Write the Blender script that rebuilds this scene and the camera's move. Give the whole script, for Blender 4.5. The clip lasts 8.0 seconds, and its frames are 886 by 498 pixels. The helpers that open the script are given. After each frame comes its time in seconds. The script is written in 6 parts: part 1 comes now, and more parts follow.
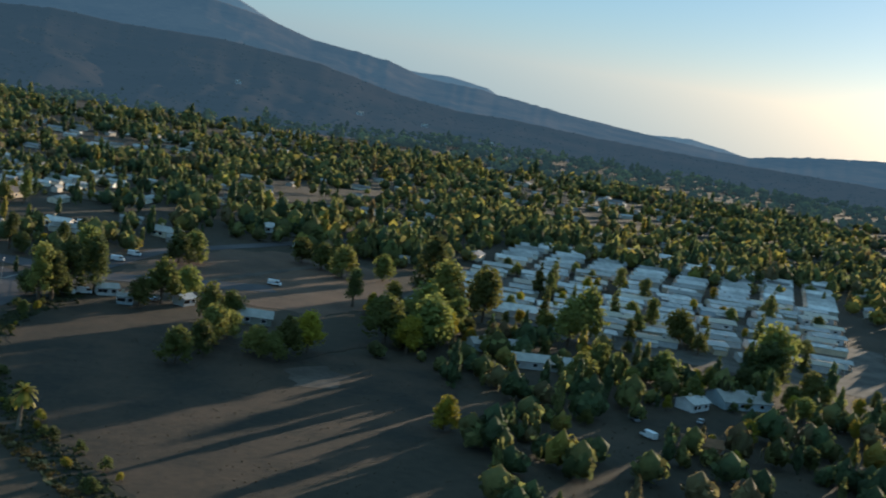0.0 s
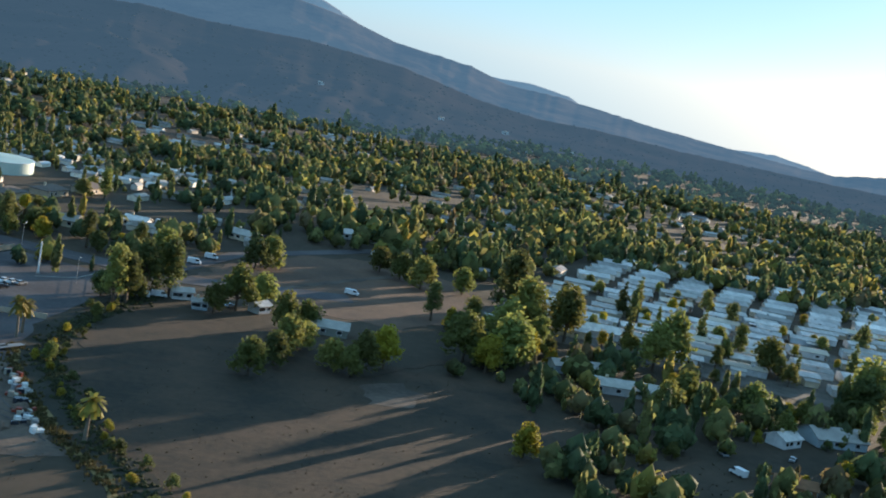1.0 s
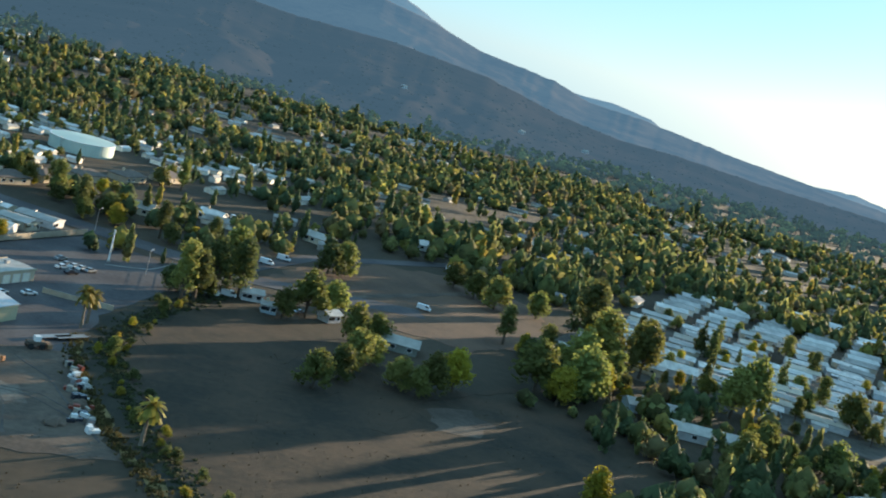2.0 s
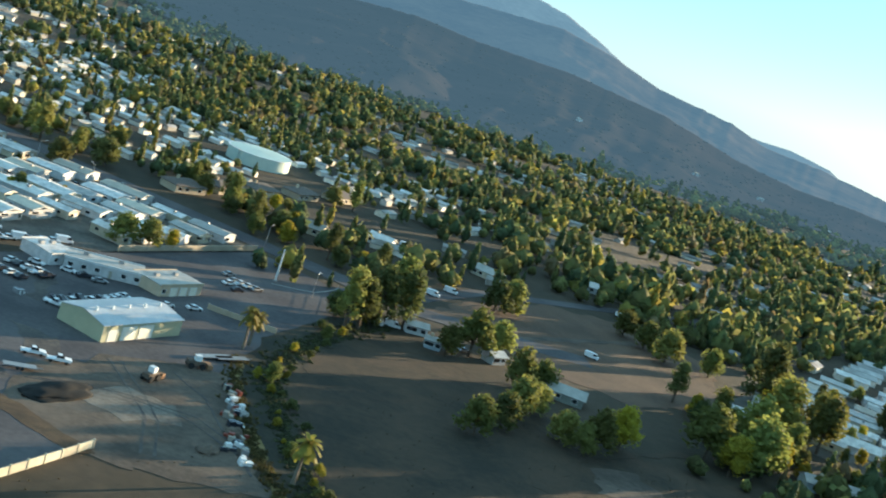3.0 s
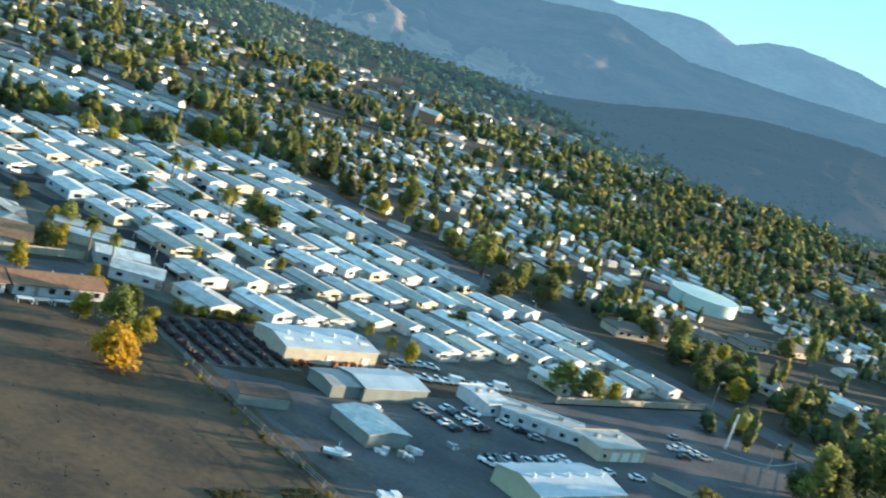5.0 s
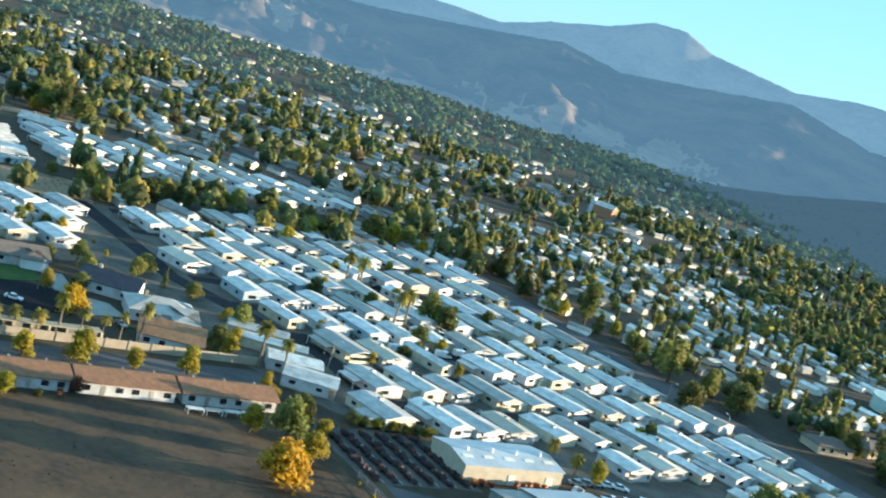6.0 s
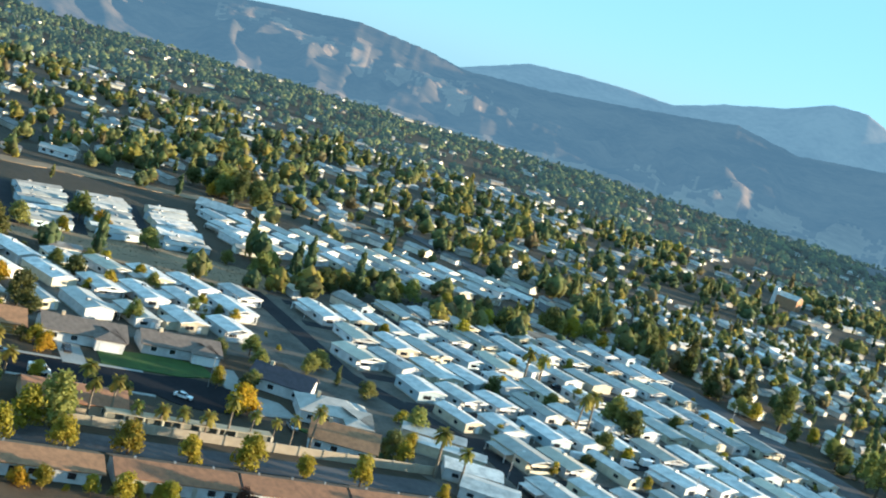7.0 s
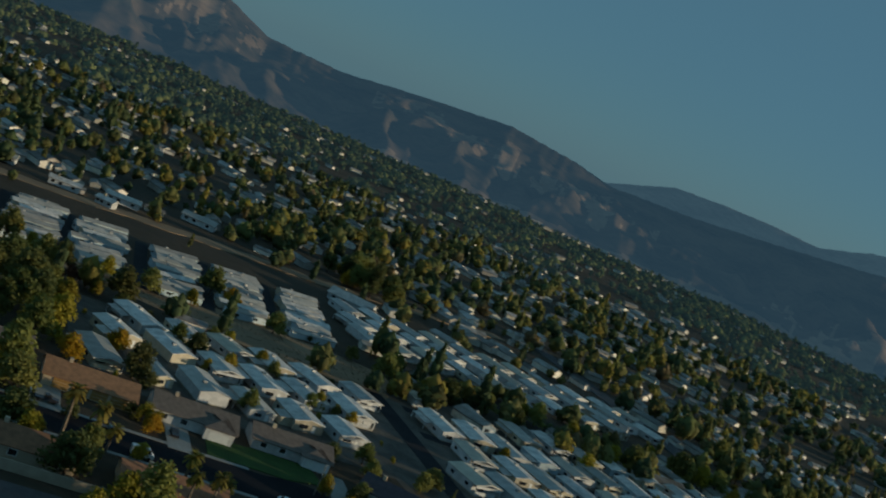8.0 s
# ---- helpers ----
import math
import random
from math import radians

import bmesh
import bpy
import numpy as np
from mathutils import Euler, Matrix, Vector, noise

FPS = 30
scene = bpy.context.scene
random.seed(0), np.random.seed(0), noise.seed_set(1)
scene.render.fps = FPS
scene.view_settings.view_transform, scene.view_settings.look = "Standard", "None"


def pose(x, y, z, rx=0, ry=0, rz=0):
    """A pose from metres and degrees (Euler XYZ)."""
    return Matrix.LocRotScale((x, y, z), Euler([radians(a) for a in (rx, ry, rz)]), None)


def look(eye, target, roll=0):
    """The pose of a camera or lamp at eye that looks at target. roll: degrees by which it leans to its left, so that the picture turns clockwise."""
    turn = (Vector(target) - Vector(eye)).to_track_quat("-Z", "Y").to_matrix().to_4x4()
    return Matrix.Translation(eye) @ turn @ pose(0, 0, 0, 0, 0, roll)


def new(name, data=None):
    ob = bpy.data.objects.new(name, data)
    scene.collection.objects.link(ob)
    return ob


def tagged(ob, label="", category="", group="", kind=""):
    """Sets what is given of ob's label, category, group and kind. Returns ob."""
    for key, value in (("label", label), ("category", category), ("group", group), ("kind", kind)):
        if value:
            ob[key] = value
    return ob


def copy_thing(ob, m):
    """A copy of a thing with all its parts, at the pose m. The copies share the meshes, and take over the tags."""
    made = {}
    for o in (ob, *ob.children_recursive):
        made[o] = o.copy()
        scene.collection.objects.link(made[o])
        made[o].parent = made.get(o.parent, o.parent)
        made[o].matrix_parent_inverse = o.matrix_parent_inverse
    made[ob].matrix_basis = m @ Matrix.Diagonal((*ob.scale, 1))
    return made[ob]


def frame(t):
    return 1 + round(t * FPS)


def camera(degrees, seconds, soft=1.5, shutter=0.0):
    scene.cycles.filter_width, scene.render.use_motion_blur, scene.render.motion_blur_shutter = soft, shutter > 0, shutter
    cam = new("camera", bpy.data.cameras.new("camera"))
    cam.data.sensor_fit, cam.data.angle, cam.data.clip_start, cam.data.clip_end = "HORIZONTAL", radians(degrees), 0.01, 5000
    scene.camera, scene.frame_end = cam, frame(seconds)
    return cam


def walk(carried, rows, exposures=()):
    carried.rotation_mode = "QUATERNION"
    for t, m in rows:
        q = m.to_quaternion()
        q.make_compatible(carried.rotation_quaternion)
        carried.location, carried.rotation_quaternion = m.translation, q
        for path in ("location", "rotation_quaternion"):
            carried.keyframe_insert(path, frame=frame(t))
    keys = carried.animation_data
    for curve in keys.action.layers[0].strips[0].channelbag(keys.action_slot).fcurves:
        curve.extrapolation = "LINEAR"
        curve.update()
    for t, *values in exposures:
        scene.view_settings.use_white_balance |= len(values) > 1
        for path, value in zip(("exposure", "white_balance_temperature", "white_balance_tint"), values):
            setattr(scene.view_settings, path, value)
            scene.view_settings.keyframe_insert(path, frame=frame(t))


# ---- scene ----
cam = camera(37.9, 8.0, soft=1.9, shutter=0.25)
PATH = [
    (0, (6.29, -58.75, 100.52), (36.06, 35.51, 85.34), 9.12),
    (0.5, (6.99, -50.92, 100.69), (31.25, 44.76, 84.66), 8.69),
    (1, (7.06, -43.39, 100.90), (31.29, 52.34, 85.14), 10.86),
    (1.2, (6.97, -40.35, 100.98), (31.30, 55.39, 85.39), 11.99),
    (2.3, (4.88, -22.41, 101.15), (21.26, 74.81, 84.46), 16.97),
    (2.5, (4.29, -18.84, 101.04), (17.70, 78.75, 83.85), 17.59),
    (3, (2.60, -9.60, 100.66), (9.39, 88.57, 82.86), 18.89),
    (3.5, (-0.13, -0.17, 100.10), (-0.12, 98.20, 82.09), 20.27),
    (4, (-3.25, 9.31, 99.34), (-10.79, 107.38, 81.28), 21.38),
    (4.5, (-7.23, 18.66, 98.62), (-23.92, 115.49, 80.06), 20.73),
    (5, (-11.75, 27.68, 98.08), (-38.34, 122.16, 78.98), 18.71),
    (5.2, (-13.62, 31.33, 97.82), (-43.67, 124.84, 79.02), 18.30),
    (6.3, (-28.21, 51.37, 96.50), (-72.16, 139.79, 80.69), 17.55),
    (6.5, (-31.23, 54.77, 96.39), (-77.78, 141.92, 80.93), 17.38),
    (7, (-39.03, 62.84, 96.27), (-92.12, 146.36, 81.88), 17.19),
    (7.5, (-47.07, 70.12, 96.27), (-104.60, 151.00, 84.07), 20.57),
    (8, (-55.46, 77.01, 96.22), (-118.56, 153.89, 85.78), 23.97),
]
EXPOSURES = [(0.0, 0.5, 6400, 14), (0.5, 0.95, 6400, 18), (1.0, 1.1, 6400, 18), (1.2, 1.14, 6400, 17), (2.3, 1.34, 6900, 10), (2.5, 1.38, 7000, 9), (3.5, 1.58, 6800, 9), (4.5, 1.64, 6400, 8),
    (7.0, 1.57, 6350, 8), (7.2, 1.46, 6350, 8), (7.5, 0.66, 6450, 6), (8.0, -0.78, 6500, 4)]
walk(cam, [(t, look(eye, target, roll)) for t, eye, target, roll in PATH], EXPOSURES)

# ---- daylight ----
SUN_AZ, SUN_EL = 49.0, 5.8          # degrees east of +y, degrees up
world = bpy.data.worlds.new("sky")
scene.world = world
world.use_nodes = True
wn = world.node_tree.nodes
sky = wn.new("ShaderNodeTexSky")
sky.sky_type = "NISHITA"
sky.sun_disc = False
sky.sun_elevation = radians(SUN_EL)
sky.sun_rotation = radians(SUN_AZ)
sky.air_density, sky.dust_density, sky.ozone_density = 0.8, 0.5, 3.8
sky.altitude = 400
veil = wn.new("ShaderNodeMix")              # thin even haze over the whole sky
veil.data_type, veil.blend_type, veil.clamp_result = "RGBA", "MIX", False
veil.inputs["Factor"].default_value = 0.68
veil.inputs["B"].default_value = (1.05, 2.30, 3.10, 1)
world.node_tree.links.new(sky.outputs["Color"], veil.inputs["A"])
world.node_tree.links.new(veil.outputs["Result"], wn["Background"].inputs["Color"])
wn["Background"].inputs["Strength"].default_value = 0.135
sun = new("sun", bpy.data.lights.new("sun", "SUN"))
sun.data.energy, sun.data.angle, sun.data.color = 5.0, radians(0.6), (1.0, 0.83, 0.58)
sa, se = radians(SUN_AZ), radians(SUN_EL)
sun.matrix_world = look((0, 0, 500), (-math.sin(sa) * math.cos(se) * 100, -math.cos(sa) * math.cos(se) * 100, 500 - math.sin(se) * 100))


# ---- materials ----
def mat(name, a, b=None, scale=1.0, rough=0.8, metal=0.0, bump=0.0, vary=0.0, fine=8.0, island=False, spec=0.3, thin=0.0, clods=0.0):
    """A surface that drifts between two colours at two scales, with a little relief; vary: how far whole pieces differ."""
    m = bpy.data.materials.new(name)
    m.use_nodes = True
    nt = m.node_tree
    bsdf = nt.nodes["Principled BSDF"]
    bsdf.inputs["Roughness"].default_value = rough
    bsdf.inputs["Metallic"].default_value = metal
    bsdf.inputs["Specular IOR Level"].default_value = spec
    b = b or tuple(c * 0.7 for c in a)
    geo = nt.nodes.new("ShaderNodeNewGeometry")
    big, small = nt.nodes.new("ShaderNodeTexNoise"), nt.nodes.new("ShaderNodeTexNoise")
    big.inputs["Scale"].default_value, small.inputs["Scale"].default_value = scale, scale * fine
    big.inputs["Detail"].default_value, small.inputs["Detail"].default_value = 4.0, 3.0
    for n in (big, small):
        nt.links.new(geo.outputs["Position"], n.inputs["Vector"])
    mixv = nt.nodes.new("ShaderNodeMath")
    mixv.operation = "MULTIPLY_ADD"
    mixv.inputs[1].default_value, mixv.inputs[2].default_value = 0.45, -0.22
    nt.links.new(small.outputs["Fac"], mixv.inputs[0])
    addv = nt.nodes.new("ShaderNodeMath")
    nt.links.new(big.outputs["Fac"], addv.inputs[0])
    nt.links.new(mixv.outputs[0], addv.inputs[1])
    ramp = nt.nodes.new("ShaderNodeValToRGB")
    ramp.color_ramp.elements[0].position, ramp.color_ramp.elements[1].position = 0.33, 0.68
    ramp.color_ramp.elements[0].color, ramp.color_ramp.elements[1].color = (*a, 1), (*b, 1)
    nt.links.new(addv.outputs[0], ramp.inputs["Fac"])
    out = ramp.outputs["Color"]
    if vary:
        hsv = nt.nodes.new("ShaderNodeHueSaturation")
        spread = nt.nodes.new("ShaderNodeMapRange")
        spread.inputs["To Min"].default_value, spread.inputs["To Max"].default_value = 1 - vary, 1 + vary
        hue = nt.nodes.new("ShaderNodeMapRange")
        hue.inputs["To Min"].default_value, hue.inputs["To Max"].default_value = 0.5 - vary * 0.05, 0.5 + vary * 0.05
        if island:
            pick = geo.outputs["Random Per Island"]
        else:
            pick = nt.nodes.new("ShaderNodeObjectInfo").outputs["Random"]
        wob = nt.nodes.new("ShaderNodeMath")
        wob.operation = "MULTIPLY"
        wob.inputs[1].default_value = 7.31
        frac = nt.nodes.new("ShaderNodeMath")
        frac.operation = "FRACT"
        nt.links.new(pick, wob.inputs[0])
        nt.links.new(wob.outputs[0], frac.inputs[0])
        nt.links.new(pick, spread.inputs["Value"])
        nt.links.new(frac.outputs[0], hue.inputs["Value"])
        nt.links.new(spread.outputs[0], hsv.inputs["Value"])
        nt.links.new(hue.outputs[0], hsv.inputs["Hue"])
        nt.links.new(out, hsv.inputs["Color"])
        out = hsv.outputs["Color"]
    nt.links.new(out, bsdf.inputs["Base Color"])
    if bump:
        bn = nt.nodes.new("ShaderNodeBump")
        bn.inputs["Strength"].default_value = bump
        bn.inputs["Distance"].default_value = min(0.06, 0.1 / scale / fine)
        nt.links.new(small.outputs["Fac"], bn.inputs["Height"])
        nt.links.new(bn.outputs["Normal"], bsdf.inputs["Normal"])
        if clods:
            rough_n, b2 = nt.nodes.new("ShaderNodeTexNoise"), nt.nodes.new("ShaderNodeBump")
            rough_n.inputs["Scale"].default_value, rough_n.inputs["Detail"].default_value = 3.5, 2.0
            b2.inputs["Strength"].default_value, b2.inputs["Distance"].default_value = 1.0, clods
            nt.links.new(geo.outputs["Position"], rough_n.inputs["Vector"])
            nt.links.new(rough_n.outputs["Fac"], b2.inputs["Height"])
            nt.links.new(bn.outputs["Normal"], b2.inputs["Normal"])
            nt.links.new(b2.outputs["Normal"], bsdf.inputs["Normal"])
    if thin:
        lit, blend = nt.nodes.new("ShaderNodeBsdfTranslucent"), nt.nodes.new("ShaderNodeMixShader")
        blend.inputs[0].default_value = thin
        nt.links.new(out, lit.inputs["Color"])
        nt.links.new(bsdf.outputs[0], blend.inputs[1])
        nt.links.new(lit.outputs[0], blend.inputs[2])
        nt.links.new(blend.outputs[0], nt.nodes["Material Output"].inputs["Surface"])
    return m


M = dict(
    earth=mat("dry_grass_earth", (0.082, 0.058, 0.038), (0.042, 0.034, 0.022), 0.02, 0.95, bump=0.6, fine=14, clods=0.11),
    field=mat("fallow_field", (0.085, 0.054, 0.034), (0.036, 0.03, 0.021), 0.05, 0.95, bump=0.9, fine=9, clods=0.11),
    stubble=mat("brown_stubble", (0.135, 0.082, 0.047), (0.055, 0.038, 0.026), 0.06, 0.95, bump=0.9, fine=9, clods=0.13),
    tilled=mat("tilled_soil", (0.17, 0.10, 0.066), (0.10, 0.064, 0.045), 0.05, 0.95, bump=0.6, fine=12, clods=0.11),
    drystrip=mat("brown_dry_grass", (0.34, 0.225, 0.135), (0.22, 0.15, 0.095), 0.07, 0.95, bump=0.5, fine=12, clods=0.04),
    dirt=mat("pale_dirt", (0.17, 0.125, 0.095), (0.075, 0.058, 0.046), 0.06, 0.95, bump=0.5, fine=10, clods=0.09),
    weeds=mat("weedy_dark_ground", (0.075, 0.06, 0.03), (0.14, 0.10, 0.05), 0.12, 0.95, bump=0.8, fine=8),
    asphalt=mat("worn_asphalt", (0.135, 0.122, 0.122), (0.08, 0.074, 0.078), 0.06, 0.95, bump=0.3, fine=12, spec=0.15),
    newasphalt=mat("fresh_asphalt", (0.016, 0.016, 0.02), (0.024, 0.024, 0.028), 0.1, 0.95, bump=0.2, spec=0.08),
    lanes=mat("park_lane_asphalt", (0.04, 0.04, 0.044), (0.026, 0.026, 0.03), 0.1, 0.95, bump=0.2, spec=0.1),
    concrete=mat("concrete", (0.36, 0.35, 0.33), (0.27, 0.26, 0.24), 0.15, 0.9, bump=0.2),
    pads=mat("gravel_and_concrete_pads", (0.15, 0.13, 0.11), (0.075, 0.066, 0.055), 0.12, 0.95, bump=0.4),
    creekbed=mat("dark_creek_soil", (0.05, 0.043, 0.028), (0.026, 0.025, 0.018), 0.15, 0.95, bump=0.8),
    straw=mat("yellow_dry_grass", (0.26, 0.18, 0.07), (0.14, 0.105, 0.045), 0.2, 0.95, bump=0.5),
    sand=mat("pale_sand", (0.25, 0.205, 0.165), (0.12, 0.098, 0.08), 0.12, 0.95, bump=0.4, clods=0.11),
    dust=mat("warm_grey_ground", (0.15, 0.128, 0.112), (0.08, 0.072, 0.07), 0.09, 0.95, bump=0.3, spec=0.15, clods=0.15),
    drygrass=mat("dry_grass_clumps", (0.10, 0.077, 0.046), (0.06, 0.05, 0.03), 0.3, 0.95, vary=0.3, island=True, thin=0.3),
    weedtuft=mat("yellow_weed_clumps", (0.13, 0.105, 0.04), (0.075, 0.064, 0.028), 0.3, 0.95, vary=0.35, island=True, thin=0.3),
    lawn=mat("mown_lawn", (0.05, 0.10, 0.022), (0.035, 0.07, 0.018), 0.3, 0.95, bump=0.4),
    white=mat("white_painted_siding", (0.66, 0.65, 0.64), (0.48, 0.475, 0.465), 0.5, 0.6, vary=0.18),
    cream=mat("cream_painted_siding", (0.62, 0.54, 0.40), (0.48, 0.42, 0.31), 0.5, 0.65, vary=0.22),
    blueside=mat("pale_blue_siding", (0.45, 0.54, 0.58), (0.38, 0.46, 0.5), 0.5, 0.65, vary=0.2),
    tan=mat("tan_stucco", (0.55, 0.44, 0.31), (0.46, 0.37, 0.26), 0.4, 0.85, vary=0.15),
    roofwhite=mat("white_coated_metal_roof", (0.72, 0.67, 0.62), (0.42, 0.395, 0.365), 0.4, 0.5, vary=0.28, bump=0.1, spec=0.5),
    roofgrey=mat("weathered_grey_roof", (0.46, 0.43, 0.39), (0.33, 0.31, 0.28), 0.35, 0.6, vary=0.25, bump=0.1),
    roofcream=mat("faded_cream_roof", (0.62, 0.53, 0.42), (0.47, 0.40, 0.32), 0.35, 0.6, vary=0.2, bump=0.1),
    roofmetal=mat("galvanised_roof", (0.60, 0.60, 0.60), (0.46, 0.47, 0.48), 0.15, 0.4, metal=0.25, vary=0.06, bump=0.1, spec=0.5),
    amber=mat("amber_stained_wood", (0.46, 0.27, 0.09), (0.33, 0.18, 0.06), 0.7, 0.6, bump=0.2),
    rooftan=mat("brown_shingle", (0.36, 0.18, 0.095), (0.24, 0.125, 0.07), 0.8, 0.9, vary=0.15, bump=0.4),
    roofgreybrown=mat("grey_brown_shingle", (0.19, 0.15, 0.125), (0.13, 0.105, 0.09), 0.8, 0.9, vary=0.1, bump=0.4),
    roofred=mat("terracotta_tile", (0.30, 0.15, 0.085), (0.22, 0.11, 0.065), 0.8, 0.9, vary=0.12, bump=0.4),
    roofdark=mat("dark_shingle", (0.075, 0.07, 0.085), (0.055, 0.05, 0.06), 0.8, 0.9, vary=0.15, bump=0.4),
    skirt=mat("lattice_skirting", (0.42, 0.38, 0.31), (0.32, 0.29, 0.24), 1.0, 0.8, vary=0.2),
    glass=mat("window_glass", (0.03, 0.035, 0.04), (0.02, 0.02, 0.025), 1.0, 0.08, spec=0.9),
    trim=mat("white_trim", (0.8, 0.8, 0.78), (0.72, 0.72, 0.7), 1.0, 0.5),
    steel=mat("grey_steel", (0.38, 0.38, 0.38), (0.3, 0.3, 0.3), 1.0, 0.5, metal=0.5),
    tyre=mat("tyre_rubber", (0.02, 0.02, 0.02), (0.03, 0.03, 0.03), 2.0, 0.9),
    olive=mat("pale_olive_metal_siding", (0.50, 0.47, 0.31), (0.43, 0.41, 0.27), 0.3, 0.6, vary=0.05),
    greywall=mat("grey_metal_siding", (0.27, 0.275, 0.235), (0.20, 0.205, 0.18), 0.3, 0.6, vary=0.05),
    roofbrown=mat("dark_brown_roof", (0.13, 0.085, 0.065), (0.085, 0.058, 0.046), 0.5, 0.9, bump=0.4),
    doorcream=mat("cream_roller_door", (0.84, 0.79, 0.66), (0.78, 0.73, 0.6), 0.8, 0.5),
    mint=mat("pale_green_tank_paint", (0.55, 0.66, 0.58), (0.48, 0.58, 0.51), 0.1, 0.5),
    bark=mat("bark", (0.13, 0.095, 0.065), (0.085, 0.06, 0.045), 1.5, 0.95, bump=0.5),
    palmbark=mat("pale_palm_trunk", (0.24, 0.19, 0.14), (0.17, 0.135, 0.1), 1.5, 0.95, bump=0.5),
    leaf=mat("olive_green_foliage", (0.255, 0.26, 0.07), (0.16, 0.17, 0.05), 0.6, 0.75, thin=0.52, vary=0.4),
    leafdark=mat("dark_green_foliage", (0.15, 0.165, 0.054), (0.095, 0.108, 0.036), 0.6, 0.75, thin=0.52, vary=0.35),
    leafyellow=mat("yellow_green_foliage", (0.40, 0.32, 0.036), (0.26, 0.22, 0.03), 0.6, 0.75, thin=0.45, vary=0.25),
    leaforange=mat("orange_autumn_foliage", (0.56, 0.36, 0.028), (0.42, 0.25, 0.022), 0.6, 0.75, thin=0.5, vary=0.15),
    leafred=mat("dull_red_foliage", (0.14, 0.045, 0.025), (0.09, 0.035, 0.02), 0.6, 0.75, vary=0.2),
    frond=mat("palm_fronds", (0.29, 0.24, 0.045), (0.18, 0.16, 0.035), 0.6, 0.7, thin=0.4, vary=0.3),
    wood=mat("far_foliage", (0.245, 0.24, 0.08), (0.145, 0.155, 0.058), 0.1, 0.85, vary=0.5, island=True, thin=0.52),
    woodyellow=mat("far_yellow_foliage", (0.36, 0.30, 0.07), (0.24, 0.21, 0.055), 0.1, 0.85, vary=0.35, island=True, thin=0.52),
    wooddark=mat("far_dark_foliage", (0.115, 0.15, 0.06), (0.07, 0.095, 0.044), 0.1, 0.85, vary=0.35, island=True, thin=0.4),
    woodbrown=mat("far_autumn_foliage", (0.25, 0.19, 0.085), (0.16, 0.13, 0.065), 0.1, 0.85, vary=0.35, island=True, thin=0.4),
    scrub=mat("dark_creek_scrub", (0.06, 0.065, 0.025), (0.03, 0.034, 0.015), 0.2, 0.9, vary=0.35, island=True, thin=0.2),
    farwall=mat("far_house_walls", (0.82, 0.77, 0.68), (0.52, 0.46, 0.38), 0.12, 0.8, vary=0.45, island=True),
    farpark=mat("far_park_roofs", (0.74, 0.70, 0.66), (0.38, 0.355, 0.33), 0.045, 0.6, vary=0.45, island=True),
    farroof=mat("far_house_roofs", (0.42, 0.40, 0.375), (0.155, 0.13, 0.11), 0.04, 0.6, vary=0.4, island=True),
    carwhite=mat("white_car_paint", (0.8, 0.8, 0.8), (0.75, 0.75, 0.75), 1, 0.25, spec=0.6),
    carsilver=mat("silver_car_paint", (0.42, 0.43, 0.44), (0.38, 0.39, 0.4), 1, 0.25, metal=0.4, spec=0.6),
    cardark=mat("dark_car_paint", (0.035, 0.04, 0.05), (0.03, 0.03, 0.04), 1, 0.25, spec=0.6),
    carred=mat("dull_red_machine_paint", (0.28, 0.05, 0.025), (0.2, 0.045, 0.03), 1, 0.5),
    nursery=mat("dark_nursery_plants", (0.035, 0.025, 0.03), (0.06, 0.035, 0.035), 0.8, 0.9, bump=0.6),
    mulch=mat("black_mulch", (0.012, 0.011, 0.01), (0.02, 0.018, 0.016), 0.4, 0.95, bump=0.7),
    implement=mat("rusty_orange_red_paint", (0.34, 0.10, 0.035), (0.22, 0.075, 0.035), 0.8, 0.6, vary=0.3),
    brick=mat("orange_brick", (0.42, 0.22, 0.12), (0.34, 0.18, 0.1), 0.5, 0.85),
    block=mat("tan_block_wall", (0.46, 0.38, 0.28), (0.38, 0.31, 0.23), 0.5, 0.9, bump=0.2),
)


def haze_glow_mat(name, a, b, haze, glow):
    """A far backdrop of brush, rock or foliage, its haze painted in as emission."""
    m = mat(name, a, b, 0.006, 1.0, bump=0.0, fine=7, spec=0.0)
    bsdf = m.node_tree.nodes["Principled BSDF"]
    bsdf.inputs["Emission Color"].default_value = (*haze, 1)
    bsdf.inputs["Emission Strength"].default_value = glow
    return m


# hills and ranges give off a blue emission in place of air haze
M["near_hill"] = haze_glow_mat("hazed_brush_foothill", (0.042, 0.033, 0.028), (0.022, 0.023, 0.02), (0.088, 0.18, 0.27), 0.225)
# brush clumps emit the hill's haze colour as well
M["hillbrush"] = haze_glow_mat("hazed_foothill_brush", (0.036, 0.036, 0.026), (0.024, 0.026, 0.018), (0.088, 0.18, 0.27), 0.205)
M["mid_ridge"] = haze_glow_mat("hazed_brush_mountain", (0.11, 0.08, 0.058), (0.04, 0.04, 0.034), (0.09, 0.195, 0.31), 0.315)
M["far_ridge"] = haze_glow_mat("hazed_mountain", (0.17, 0.14, 0.12), (0.07, 0.07, 0.07), (0.14, 0.28, 0.41), 0.335)
# foliage copies for the far woods, with blue haze added as emission
M["farwood"] = haze_glow_mat("hazed_green_foliage", (0.16, 0.17, 0.06), (0.09, 0.105, 0.045), (0.09, 0.175, 0.23), 0.12)
M["farwooddark"] = haze_glow_mat("hazed_dark_foliage", (0.07, 0.09, 0.045), (0.045, 0.06, 0.034), (0.09, 0.175, 0.23), 0.12)
